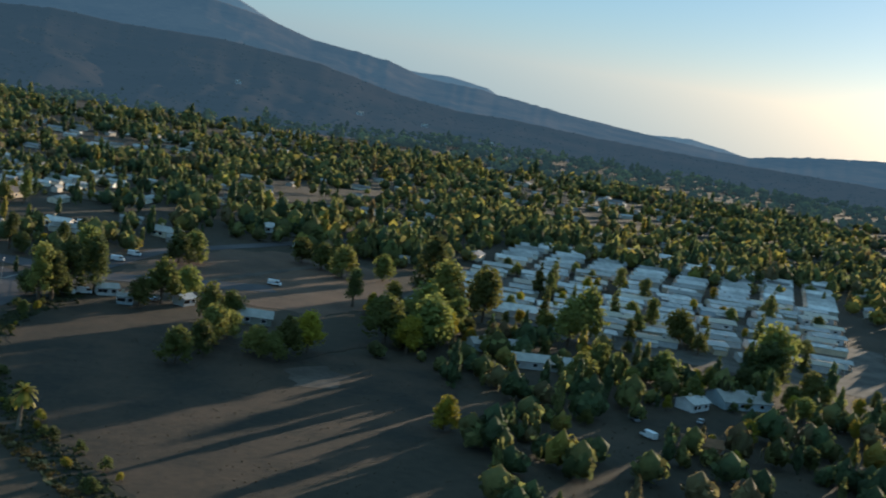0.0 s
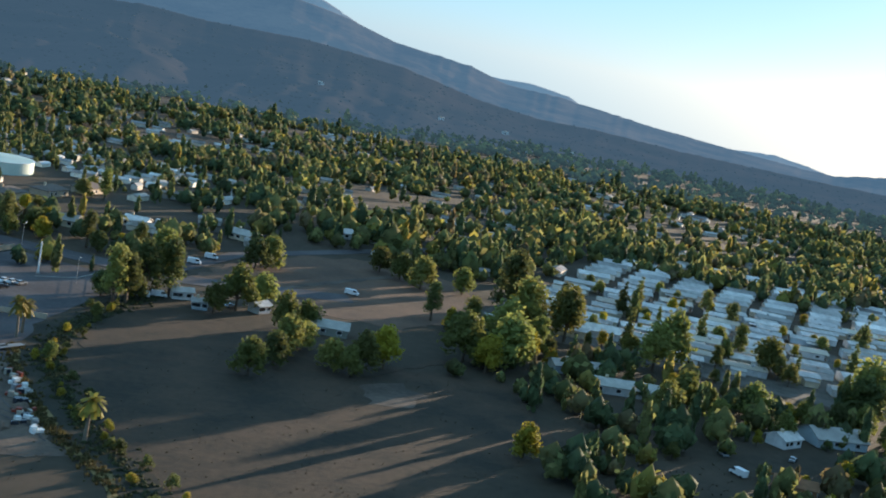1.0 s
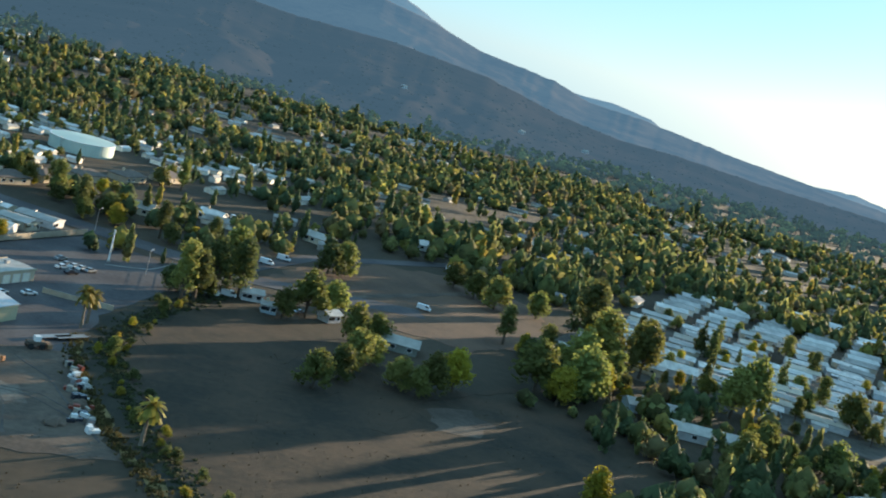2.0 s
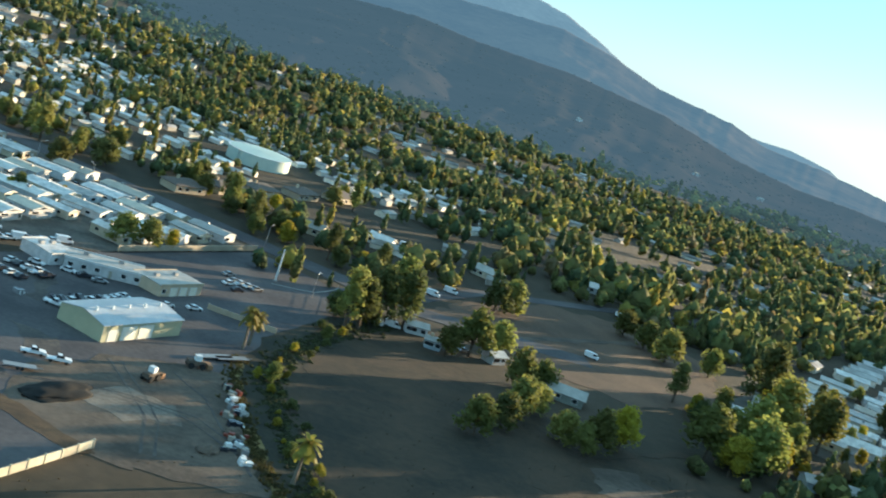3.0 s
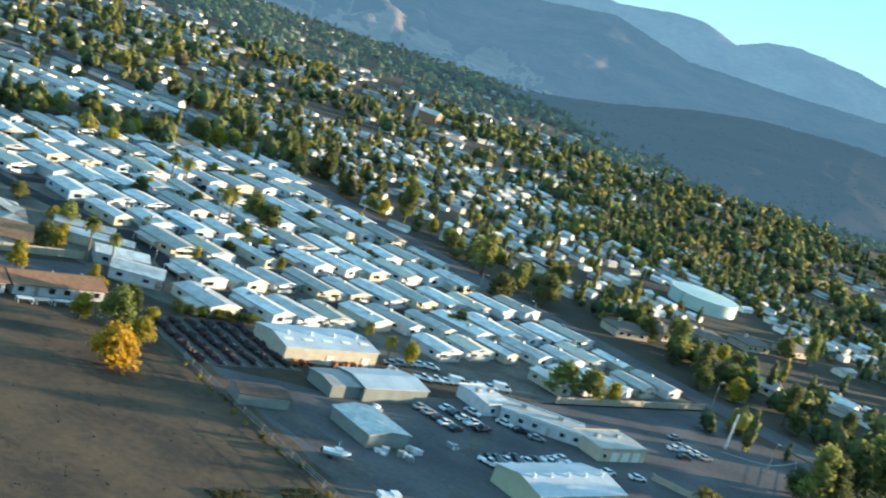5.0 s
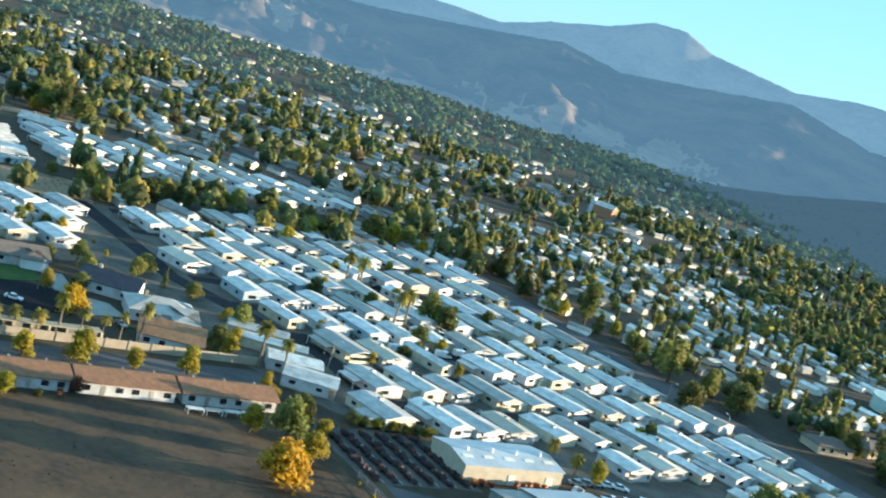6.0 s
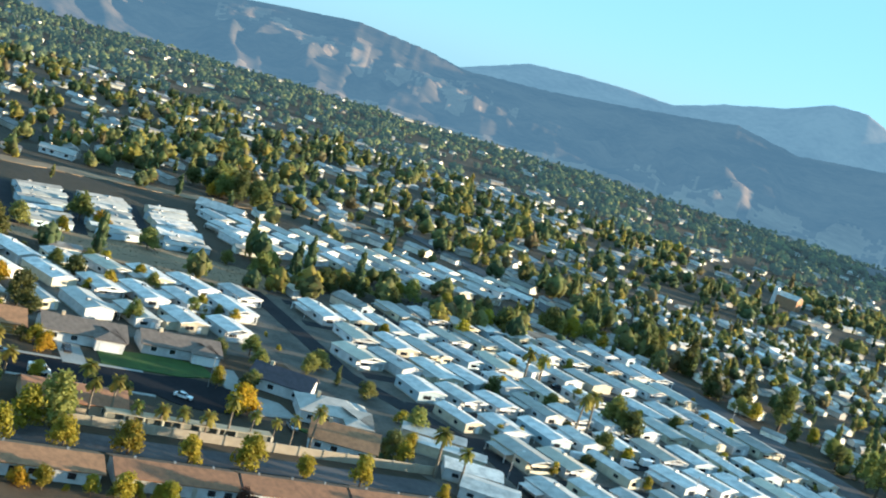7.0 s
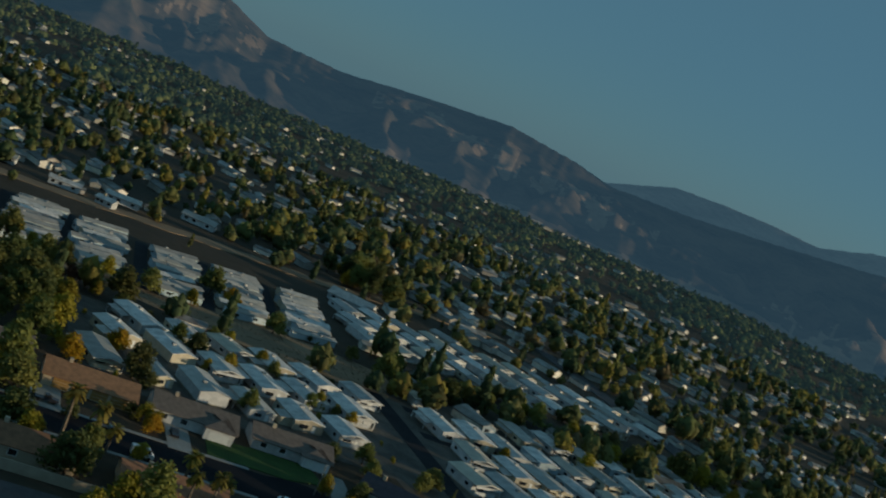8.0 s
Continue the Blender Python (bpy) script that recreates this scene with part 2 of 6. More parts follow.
M["cliff"] = haze_glow_mat("hazed_pale_bare_cliff", (0.23, 0.16, 0.11), (0.12, 0.085, 0.06), (0.09, 0.195, 0.31), 0.31)

# ---- plan: s runs across the valley grid, u along it ----
GRID = 31.32
GC, GS = math.cos(radians(GRID)), math.sin(radians(GRID))


def xy(s, u):
    return GC * s + GS * u, -GS * s + GC * u


def su(x, y):
    return GC * x - GS * y, GS * x + GC * y


def gz(x, y):
    """Height of the land: level near the park, falling gently away from it."""
    r = math.hypot(x, y)
    return -0.03 * max(0.0, r - 560.0) * min(1.0, max(0.0, r - 560.0) / 300.0)


def at(s, u, z=0.0, rz=0.0):
    x, y = xy(s, u)
    return pose(x, y, gz(x, y) + z, 0, 0, rz - GRID)


# ---- mesh helpers ----
def box(bm, x0, x1, y0, y1, z0, z1, mi=0):
    v = [bm.verts.new((x, y, z)) for z in (z0, z1) for y in (y0, y1) for x in (x0, x1)]
    for f in ((0, 2, 3, 1), (4, 5, 7, 6), (0, 1, 5, 4), (2, 6, 7, 3), (0, 4, 6, 2), (1, 3, 7, 5)):
        bm.faces.new([v[i] for i in f]).material_index = mi


def prism(bm, ring, x0, x1):
    """A closed section in y, z drawn out along x."""
    a = [bm.verts.new((x0, y, z)) for y, z in ring]
    b = [bm.verts.new((x1, y, z)) for y, z in ring]
    n = len(ring)
    bm.faces.new(a[::-1])
    bm.faces.new(b)
    for i in range(n):
        bm.faces.new((a[i], a[(i + 1) % n], b[(i + 1) % n], b[i]))


def tube(bm, p, q, r0, r1, n=8, caps=True):
    p, q = Vector(p), Vector(q)
    m = (q - p).to_track_quat("Z", "Y").to_matrix()
    rings = []
    for c, r in ((p, r0), (q, r1)):
        rings.append([bm.verts.new(c + m @ Vector((r * math.cos(a), r * math.sin(a), 0))) for a in (2 * math.pi * i / n for i in range(n))])
    for i in range(n):
        bm.faces.new((rings[0][i], rings[0][(i + 1) % n], rings[1][(i + 1) % n], rings[1][i]))
    if caps:
        bm.faces.new(rings[0][::-1])
        bm.faces.new(rings[1])


def gable(bm, x0, x1, y0, y1, z, rise, over=0.4, thick=0.18):
    """A pitched roof, ridge along x, as one closed slab."""
    ym = (y0 + y1) / 2
    k = rise / ((y1 - y0) / 2)
    a, b = y0 - over, y1 + over
    e = z - k * over
    prism(bm, [(a, e), (ym, z + rise), (b, e), (b, e + thick), (ym, z + rise + thick), (a, e + thick)], x0 - over, x1 + over)


def hip(bm, x0, x1, y0, y1, z, rise, over=0.5, thick=0.2):
    x0, x1, y0, y1 = x0 - over, x1 + over, y0 - over, y1 + over
    h = (y1 - y0) / 2
    ym = (y0 + y1) / 2
    low = [bm.verts.new(c) for c in ((x0, y0, z), (x1, y0, z), (x1, y1, z), (x0, y1, z))]
    up = [bm.verts.new(c) for c in ((x0, y0, z + thick), (x1, y0, z + thick), (x1, y1, z + thick), (x0, y1, z + thick))]
    r = [bm.verts.new((x0 + h, ym, z + thick + rise)), bm.verts.new((x1 - h, ym, z + thick + rise))]
    bm.faces.new(low[::-1])
    for i in range(4):
        bm.faces.new((low[i], low[(i + 1) % 4], up[(i + 1) % 4], up[i]))
    bm.faces.new((up[0], up[1], r[1], r[0]))
    bm.faces.new((up[2], up[3], r[0], r[1]))
    bm.faces.new((up[1], up[2], r[1]))
    bm.faces.new((up[3], up[0], r[0]))


def gable_walls(bm, x0, x1, y0, y1, z0, z1, rise):
    prism(bm, [(y0, z0), (y1, z0), (y1, z1), ((y0 + y1) / 2, z1 + rise), (y0, z1)], x0, x1)


def finish(name, bm, material):
    bmesh.ops.recalc_face_normals(bm, faces=bm.faces)
    me = bpy.data.meshes.new(name)
    bm.to_mesh(me)
    bm.free()
    for m in material if isinstance(material, (list, tuple)) else [material]:
        me.materials.append(m)
    return me


def part(name, bm, material, parent, label=""):
    ob = new(name, finish(name, bm, material))
    ob.parent = parent
    return tagged(ob, label)


def thing(name, m, label, category, group="", kind=""):
    ob = new(name)
    ob.matrix_world = m
    return tagged(ob, label, category, group, kind)


def sheet(name, ring, z, material, label, category="ground", kind="structure", thick=0.3, ragged=0.0):
    """A level slab of ground on the plan: ring of s, u; ragged: how far its edge wanders."""
    if ragged:
        fine = []
        for (s0, u0), (s1, u1) in zip(ring, ring[1:] + ring[:1]):
            n = max(1, int(math.hypot(s1 - s0, u1 - u0) / 3))
            for k in range(n):
                s, u = s0 + (s1 - s0) * k / n, u0 + (u1 - u0) * k / n
                fine.append((s + ragged * noise.noise((s * 0.12, u * 0.12, 3)) + ragged * 0.4 * noise.noise((s * 0.5, u * 0.5, 7)), u + ragged * noise.noise((s * 0.12, u * 0.12, 9)) + ragged * 0.4 * noise.noise((s * 0.5, u * 0.5, 1))))
        ring = fine
    bm = bmesh.new()
    top, low = [], []
    for s, u in ring:
        x, y = xy(s, u)
        top.append(bm.verts.new((x, y, z)))
        low.append(bm.verts.new((x, y, z - thick)))
    n = len(ring)
    bm.faces.new(top)
    bm.faces.new(low[::-1])
    for i in range(n):
        bm.faces.new((top[i], low[i], low[(i + 1) % n], top[(i + 1) % n]))
    return tagged(new(name, finish(name, bm, material)), label, category, "", kind)


def ribbon(name, line, width, z, material, label, category="road", ragged=0.0):
    """A strip of even width along a line of s, u, laid on the land."""
    pts = [Vector(p) for p in line]
    fine = []
    for i in range(len(pts) - 1):
        n = max(1, int((pts[i + 1] - pts[i]).length / (3 if ragged else 12)))
        fine += [pts[i].lerp(pts[i + 1], k / n) for k in range(n)]
    fine.append(pts[-1])
    bm = bmesh.new()
    last = None
    for i, p in enumerate(fine):
        d = (fine[min(i + 1, len(fine) - 1)] - fine[max(i - 1, 0)]).normalized()
        side = Vector((-d.y, d.x)) * width / 2
        row = []
        for k, q in ((1, p + side), (-1, p - side)):
            q = q + Vector((noise.noise((q.x * 0.12, q.y * 0.12, 3 + k)) + 0.5 * noise.noise((q.x * 0.5, q.y * 0.5, 7)), noise.noise((q.x * 0.12, q.y * 0.12, 9 + k)) + 0.5 * noise.noise((q.x * 0.5, q.y * 0.5, 1)))) * ragged
            x, y = xy(q.x, q.y)
            row += [bm.verts.new((x, y, gz(x, y) + z)), bm.verts.new((x, y, gz(x, y) + z - 0.3))]
        if last:
            bm.faces.new((last[0], row[0], row[2], last[2]))
            bm.faces.new((last[1], last[3], row[3], row[1]))
            bm.faces.new((last[0], last[1], row[1], row[0]))
            bm.faces.new((last[2], row[2], row[3], last[3]))
        else:
            bm.faces.new((row[0], row[2], row[3], row[1]))
        last = row
    bm.faces.new((last[0], last[1], last[3], last[2]))
    return tagged(new(name, finish(name, bm, material)), label, category, "", "structure")


def box_part(name, parent, material, *dims, label=""):
    bm = bmesh.new()
    for d in dims:
        box(bm, *d)
    return part(name, bm, material, parent, label)


def joined(name, verts, faces, mats, mat_index=None, smooth=True):
    """One mesh out of arrays of corners and of triangles."""
    me = bpy.data.meshes.new(name)
    me.vertices.add(len(verts))
    me.vertices.foreach_set("co", np.ascontiguousarray(verts, np.float32).ravel())
    me.loops.add(faces.size)
    me.loops.foreach_set("vertex_index", np.ascontiguousarray(faces, np.int32).ravel())
    me.polygons.add(len(faces))
    me.polygons.foreach_set("loop_start", np.arange(0, faces.size, 3, dtype=np.int32))
    if mat_index is not None:
        me.polygons.foreach_set("material_index", mat_index.astype(np.int32))
    me.polygons.foreach_set("use_smooth", np.full(len(faces), smooth))
    for m in mats:
        me.materials.append(m)
    me.update(calc_edges=True)
    return new(name, me)


def spread(template, places):
    """Copies of a template (corners, triangles, material of each) at x, y, z, turn, width, height."""
    tv, tf, tm = template
    n = len(places)
    p = np.array(places)
    c, s = np.cos(p[:, 3])[:, None], np.sin(p[:, 3])[:, None]
    x, y, z = tv[None, :, 0], tv[None, :, 1], tv[None, :, 2]
    w, h = p[:, 4][:, None], p[:, 5][:, None]
    v = np.stack([p[:, 0][:, None] + w * (c * x - s * y), p[:, 1][:, None] + w * (s * x + c * y), p[:, 2][:, None] + h * z], -1)
    f = tf[None] + (np.arange(n) * len(tv))[:, None, None]
    return v.reshape(-1, 3), f.reshape(-1, 3), np.tile(tm, n)


def gather(sets):
    vs, fs, ms, off = [], [], [], 0
    for v, f, m in sets:
        vs.append(v)
        fs.append(f + off)
        ms.append(m)
        off += len(v)
    return np.concatenate(vs), np.concatenate(fs), np.concatenate(ms)

# ---- land ----
def land():
    """One sheet out to the horizon: rings round the valley, close together where it is seen nearest."""
    rr = [0, 60, 130, 200, 280, 360, 440, 520, 560, 620, 700, 800, 950, 1100, 1300, 1550, 1850, 2200, 2600, 3000, 3500, 4000, 4800]
    n = 96
    bm = bmesh.new()
    mid = bm.verts.new((0, 0, 0))
    last = None
    for r in rr[1:]:
        ring = []
        for i in range(n):
            a = 2 * math.pi * i / n
            x, y = r * math.sin(a), r * math.cos(a)
            ring.append(bm.verts.new((x, y, gz(x, y))))
        for i in range(n):
            j = (i + 1) % n
            if last is None:
                bm.faces.new((mid, ring[j], ring[i]))
            else:
                bm.faces.new((last[i], last[j], ring[j], ring[i]))
        last = ring
    ob = new("ground", finish("ground", bm, M["earth"]))
    tagged(ob, "dry brown valley floor of grass and bare earth", "ground", "", "structure")


land()


def ridge(name, stations, dist, foot, material, label, gully, seed, cliffs=(), fine=5, calm=0.0):
    """A mountain range: crest heights in degrees above the horizon at some bearings, spurs and gullies down to its foot."""
    azs = [p[0] for p in stations]
    els = [p[1] for p in stations]
    n, rows = int((azs[-1] - azs[0]) * fine), 60
    verts, cols = [], rows + 4
    for i in range(n + 1):
        az = azs[0] + (azs[-1] - azs[0]) * i / n
        el = float(np.interp(az, azs, els)) + 0.03 * noise.noise((az * 1.3, seed, 0)) + 0.035 * noise.noise((az * 3.7, seed, 5))
        k = min(1.0, max(0.0, (az + 20) / 35))
        cx, cy = -45 + 48 * k, 65 - 115 * k
        a = radians(az)
        crest = 100 + dist * math.tan(radians(el))
        for j in range(cols):
            f = j / rows
            d = foot + (dist - foot) * f
            x, y = cx + d * math.sin(a), cy + d * math.cos(a)
            base = gz(x, y) - 12
            up = min(f, 1.0)
            # spurs fan down from the crest and break up towards the foot
            warp = 90 * noise.noise((x / 420, y / 420, seed))
            spur = 1 - abs(noise.noise(((az * 48 + warp) / 210, up * 0.9, seed + 9))) * 2
            rib = 1 - abs(noise.noise(((az * 48 + 0.6 * warp) / 62, up * 1.6, seed + 2))) * 2
            small = noise.noise((x / 130, y / 130, seed + 4)) + 0.5 * noise.noise((x / 55, y / 55, seed + 6)) + 0.7 * rib
            soft = 1 - calm * min(1.0, max(0.0, (az + 24) / 9))
            z = base + (crest - base) * (up ** 1.15 + soft * gully * (1 - up) * min(1.0, up * 3) * (spur * 0.55 + 0.35 * small))
            if f > 1:
                z = crest - (f - 1) * dist * 0.18
            verts.append((x, y, z))
    faces = [(i * cols + j, i * cols + j + 1, (i + 1) * cols + j + 1, (i + 1) * cols + j) for i in range(n) for j in range(cols - 1)]
    me = bpy.data.meshes.new(name)
    me.from_pydata(verts, [], faces)
    me.materials.append(material)
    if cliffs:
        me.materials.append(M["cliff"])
    for k, p in enumerate(me.polygons):
        p.use_smooth = True
        az, up = azs[0] + (azs[-1] - azs[0]) * (k // (cols - 1)) / n, (k % (cols - 1)) / rows
        for a0, a1, u0, u1 in cliffs:
            edge = min(az - a0, a1 - az) / (a1 - a0) * 2 + min(up - u0, u1 - up) / (u1 - u0) * 2
            if u1 < 0.2 and a0 < az < a1 and u0 < up + 0.03 * noise.noise((az * 1.7, 0, seed)) < u1:
                p.material_index = 1
            elif a0 < az < a1 and u0 < up < u1 and noise.noise((az * 0.9, up * 3, seed)) + 0.4 * noise.noise((az * 2.4, up * 24, seed)) + 0.45 * noise.noise((az * 7, up * 5, seed + 2)) > 0.5 - 0.38 * edge:
                p.material_index = 1
    return tagged(new(name, me), label, "mountain", "", "structure")


# ranges and foothill: their haze is the emission in their materials
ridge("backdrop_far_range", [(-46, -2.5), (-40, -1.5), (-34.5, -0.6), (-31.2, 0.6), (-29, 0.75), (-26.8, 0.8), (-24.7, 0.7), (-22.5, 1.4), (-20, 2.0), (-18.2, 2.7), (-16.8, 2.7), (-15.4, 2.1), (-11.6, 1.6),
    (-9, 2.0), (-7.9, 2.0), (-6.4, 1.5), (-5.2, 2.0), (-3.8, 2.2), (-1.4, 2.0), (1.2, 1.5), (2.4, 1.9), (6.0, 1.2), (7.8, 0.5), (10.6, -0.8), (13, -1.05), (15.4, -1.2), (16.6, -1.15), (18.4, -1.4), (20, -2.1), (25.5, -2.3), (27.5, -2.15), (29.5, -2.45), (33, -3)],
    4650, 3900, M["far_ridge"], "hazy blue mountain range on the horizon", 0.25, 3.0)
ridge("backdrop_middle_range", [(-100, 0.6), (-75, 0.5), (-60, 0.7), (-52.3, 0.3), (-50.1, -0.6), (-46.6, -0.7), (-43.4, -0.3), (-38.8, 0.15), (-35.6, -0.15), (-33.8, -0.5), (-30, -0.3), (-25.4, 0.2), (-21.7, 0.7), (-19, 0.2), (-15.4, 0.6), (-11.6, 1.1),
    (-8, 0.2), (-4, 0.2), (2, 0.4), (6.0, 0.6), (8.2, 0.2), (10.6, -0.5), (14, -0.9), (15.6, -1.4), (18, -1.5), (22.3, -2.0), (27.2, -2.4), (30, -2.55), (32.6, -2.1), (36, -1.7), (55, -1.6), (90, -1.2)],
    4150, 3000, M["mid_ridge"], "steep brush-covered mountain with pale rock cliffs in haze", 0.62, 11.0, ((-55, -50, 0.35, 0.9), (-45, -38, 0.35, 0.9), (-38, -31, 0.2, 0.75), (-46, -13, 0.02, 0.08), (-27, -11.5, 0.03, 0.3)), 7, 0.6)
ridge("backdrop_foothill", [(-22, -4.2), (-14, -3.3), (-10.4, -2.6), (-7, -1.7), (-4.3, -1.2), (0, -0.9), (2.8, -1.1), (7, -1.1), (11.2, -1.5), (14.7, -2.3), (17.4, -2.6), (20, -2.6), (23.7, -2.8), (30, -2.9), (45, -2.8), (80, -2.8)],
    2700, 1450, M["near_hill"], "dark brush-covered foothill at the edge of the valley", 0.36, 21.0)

# ground coverings on the plan, each a little above the last
sheet("park_ground", [(-474, 70), (-476, 172), (-498, 180), (-498, 336), (-250, 352), (-246, 352), (-246, 278), (-285, 203), (-300, 186), (-330, 172), (-398, 160), (-398, 70)], 0.04, M["pads"], "grey gravel and concrete ground of the mobile home park")
sheet("far_park_ground", [(-100, 425), (-97, 545), (95, 540), (95, 440)], 0.04, M["pads"], "grey ground of the park across the field")
sheet("yard", [(-262, 174), (-247, 205), (-247, 352), (-208, 352), (-190, 322), (-183, 276), (-162, 244), (-150, 205), (-166, 172)], 0.04, M["asphalt"], "worn grey asphalt yard", "yard", ragged=1.0)
sheet("dirt_lot", [(-172, 173), (-184, 196), (-178, 226), (-164, 240), (-146, 222), (-132, 208), (-116, 196), (-140, 172)], 0.08, M["dirt"], "pale bare dirt lot with tyre marks", "dirt", ragged=5.0)
sheet("pale_dirt_patch", [(-168, 192), (-166, 206), (-154, 212), (-148, 204), (-154, 192)], 0.11, M["sand"], "pale spilled sand on the dirt lot", "dirt", ragged=3.0)
sheet("house_court", [(-172, 150), (-171, 171), (-146, 175), (-142, 150), (-150, 136)], 0.09, M["asphalt"], "grey paved court beside the brown-roofed house", "yard", ragged=0.3)
sheet("fallow_field", [(-292, 30), (-292, 172), (-262, 173), (-172, 171), (-172, 120), (-200, 30)], 0.05, M["stubble"], "brown fallow field of dry stubble", "field", ragged=2.0)
sheet("weedy_patch", [(-201, 169), (-190, 170), (-180, 168), (-177, 156), (-181, 146), (-192, 148), (-199, 157)], 0.08, M["weeds"], "dark weedy patch beside the yard fence", "field", ragged=5.0)
sheet("creek_field", [(-112, 196), (-150, 244), (-170, 282), (-176, 322), (-165, 338), (-130, 330), (-100, 330), (-60, 350), (-30, 300), (-60, 180)], 0.05, M["field"], "dark brown dry grass field", "field", ragged=4.0)
sheet("bare_field", [(-190, 372), (-196, 420), (-186, 470), (-160, 500), (-120, 490), (-96, 430), (-110, 380), (-140, 376)], 0.08, M["tilled"], "reddish bare field with a dirt track", "field", ragged=4.0)
sheet("brown_strip", [(-524, 30), (-521, 73), (-518, 130), (-512, 182), (-502, 184), (-476, 176), (-482, 126), (-499, 72), (-505, 30)], 0.06, M["drystrip"], "strip of brown dry grass", "field", ragged=3.0)
sheet("dry_mound", [(-84, 290), (-92, 304), (-86, 318), (-76, 314), (-72, 298)], 0.09, M["dirt"], "pale bare earth patch on the field", "dirt", ragged=4.0)
ribbon("dirt_track", [(-176, 384), (-164, 396), (-147, 470)], 3.5, 0.13, M["dirt"], "pale dirt track across the bare field", ragged=1.5)
ribbon("farm_track", [(-72, 360), (-84, 356), (-98, 310), (-92, 272)], 3.5, 0.12, M["field"], "faint farm track beside the trees", ragged=2.0)
ribbon("creek_verge", [(-40, 142), (-88, 179), (-106, 193), (-127, 207), (-144, 221), (-160, 237), (-173, 254)], 2.0, 0.14, M["straw"], "yellow dry grass bank along the creek", "bank", ragged=3.0)
ribbon("creek_bed", [(-34, 146), (-88, 186), (-111, 202), (-131, 217), (-150, 236), (-166, 254), (-176, 282), (-184, 318), (-186, 340)], 12, 0.11, M["creekbed"], "dark overgrown creek bed", "creek", ragged=3.0)
ribbon("road_diagonal", [(-760, 330), (-480, 343), (-340, 350), (-250, 362), (-190, 372), (-140, 410)], 13, 0.14, M["asphalt"], "grey two-lane road past the park")
ribbon("road_farm", [(-211, 352), (-200, 373), (-202, 436), (-160, 560), (-136, 640)], 7, 0.15, M["asphalt"], "narrow grey road past the farmhouses")
ribbon("road_park_entry", [(-480, 172), (-428, 177), (-400, 179), (-345, 204), (-309, 205)], 7, 0.15, M["lanes"], "dark asphalt park lane")
for s0, u0, u1 in ((-310, 203, 338), (-334, 206, 336), (-357, 200, 336), (-379.5, 192, 336), (-401.5, 186, 334), (-425, 184, 334), (-449.5, 182, 334), (-473, 182, 334)):
    ribbon("road_park_lane", [(s0, u0), (s0, u1)], 5.5, 0.12, M["lanes"], "dark asphalt lane between rows of homes")
ribbon("road_culdesac", [(-361, 10), (-361, 60), (-361, 120)], 15, 0.15, M["newasphalt"], "fresh black asphalt cul-de-sac")
sheet("road_turning_circle", [(-359 + 11.5 * math.cos(a * math.pi / 12), 126 + 13 * math.sin(a * math.pi / 12)) for a in range(24)], 0.16, M["newasphalt"], "fresh black asphalt turning circle", "road")
for s0, w in ((-369.4, 1.4), (-352.6, 1.4)):
    ribbon("pavement", [(s0, 10), (s0, 114)], w, 0.2, M["concrete"], "pale concrete pavement with a kerb", "pavement")
ribbon("road_behind_row", [(-317, 30), (-318, 176)], 9, 0.13, M["asphalt"], "grey driveway behind the long buildings")
sheet("lawn", [(-382, 104), (-385, 118), (-384, 132), (-374, 134), (-370.5, 124), (-370.5, 104)], 0.19, M["lawn"], "green mown front lawn", "lawn", ragged=0.6)
sheet("lawn", [(-346, 146), (-345, 160), (-332, 172), (-330, 164)], 0.19, M["lawn"], "green mown back lawn by the wall", "lawn", ragged=0.6)
for u0 in (66, 97, 138):
    sheet("driveway", [(-383, u0 - 3), (-383, u0 + 3), (-367, u0 + 3), (-367, u0 - 3)], 0.21, M["concrete"], "pale concrete driveway", "driveway")
sheet("driveway", [(-368, 136), (-362, 148), (-352, 150), (-350, 138)], 0.2, M["concrete"], "pale concrete driveway", "driveway")


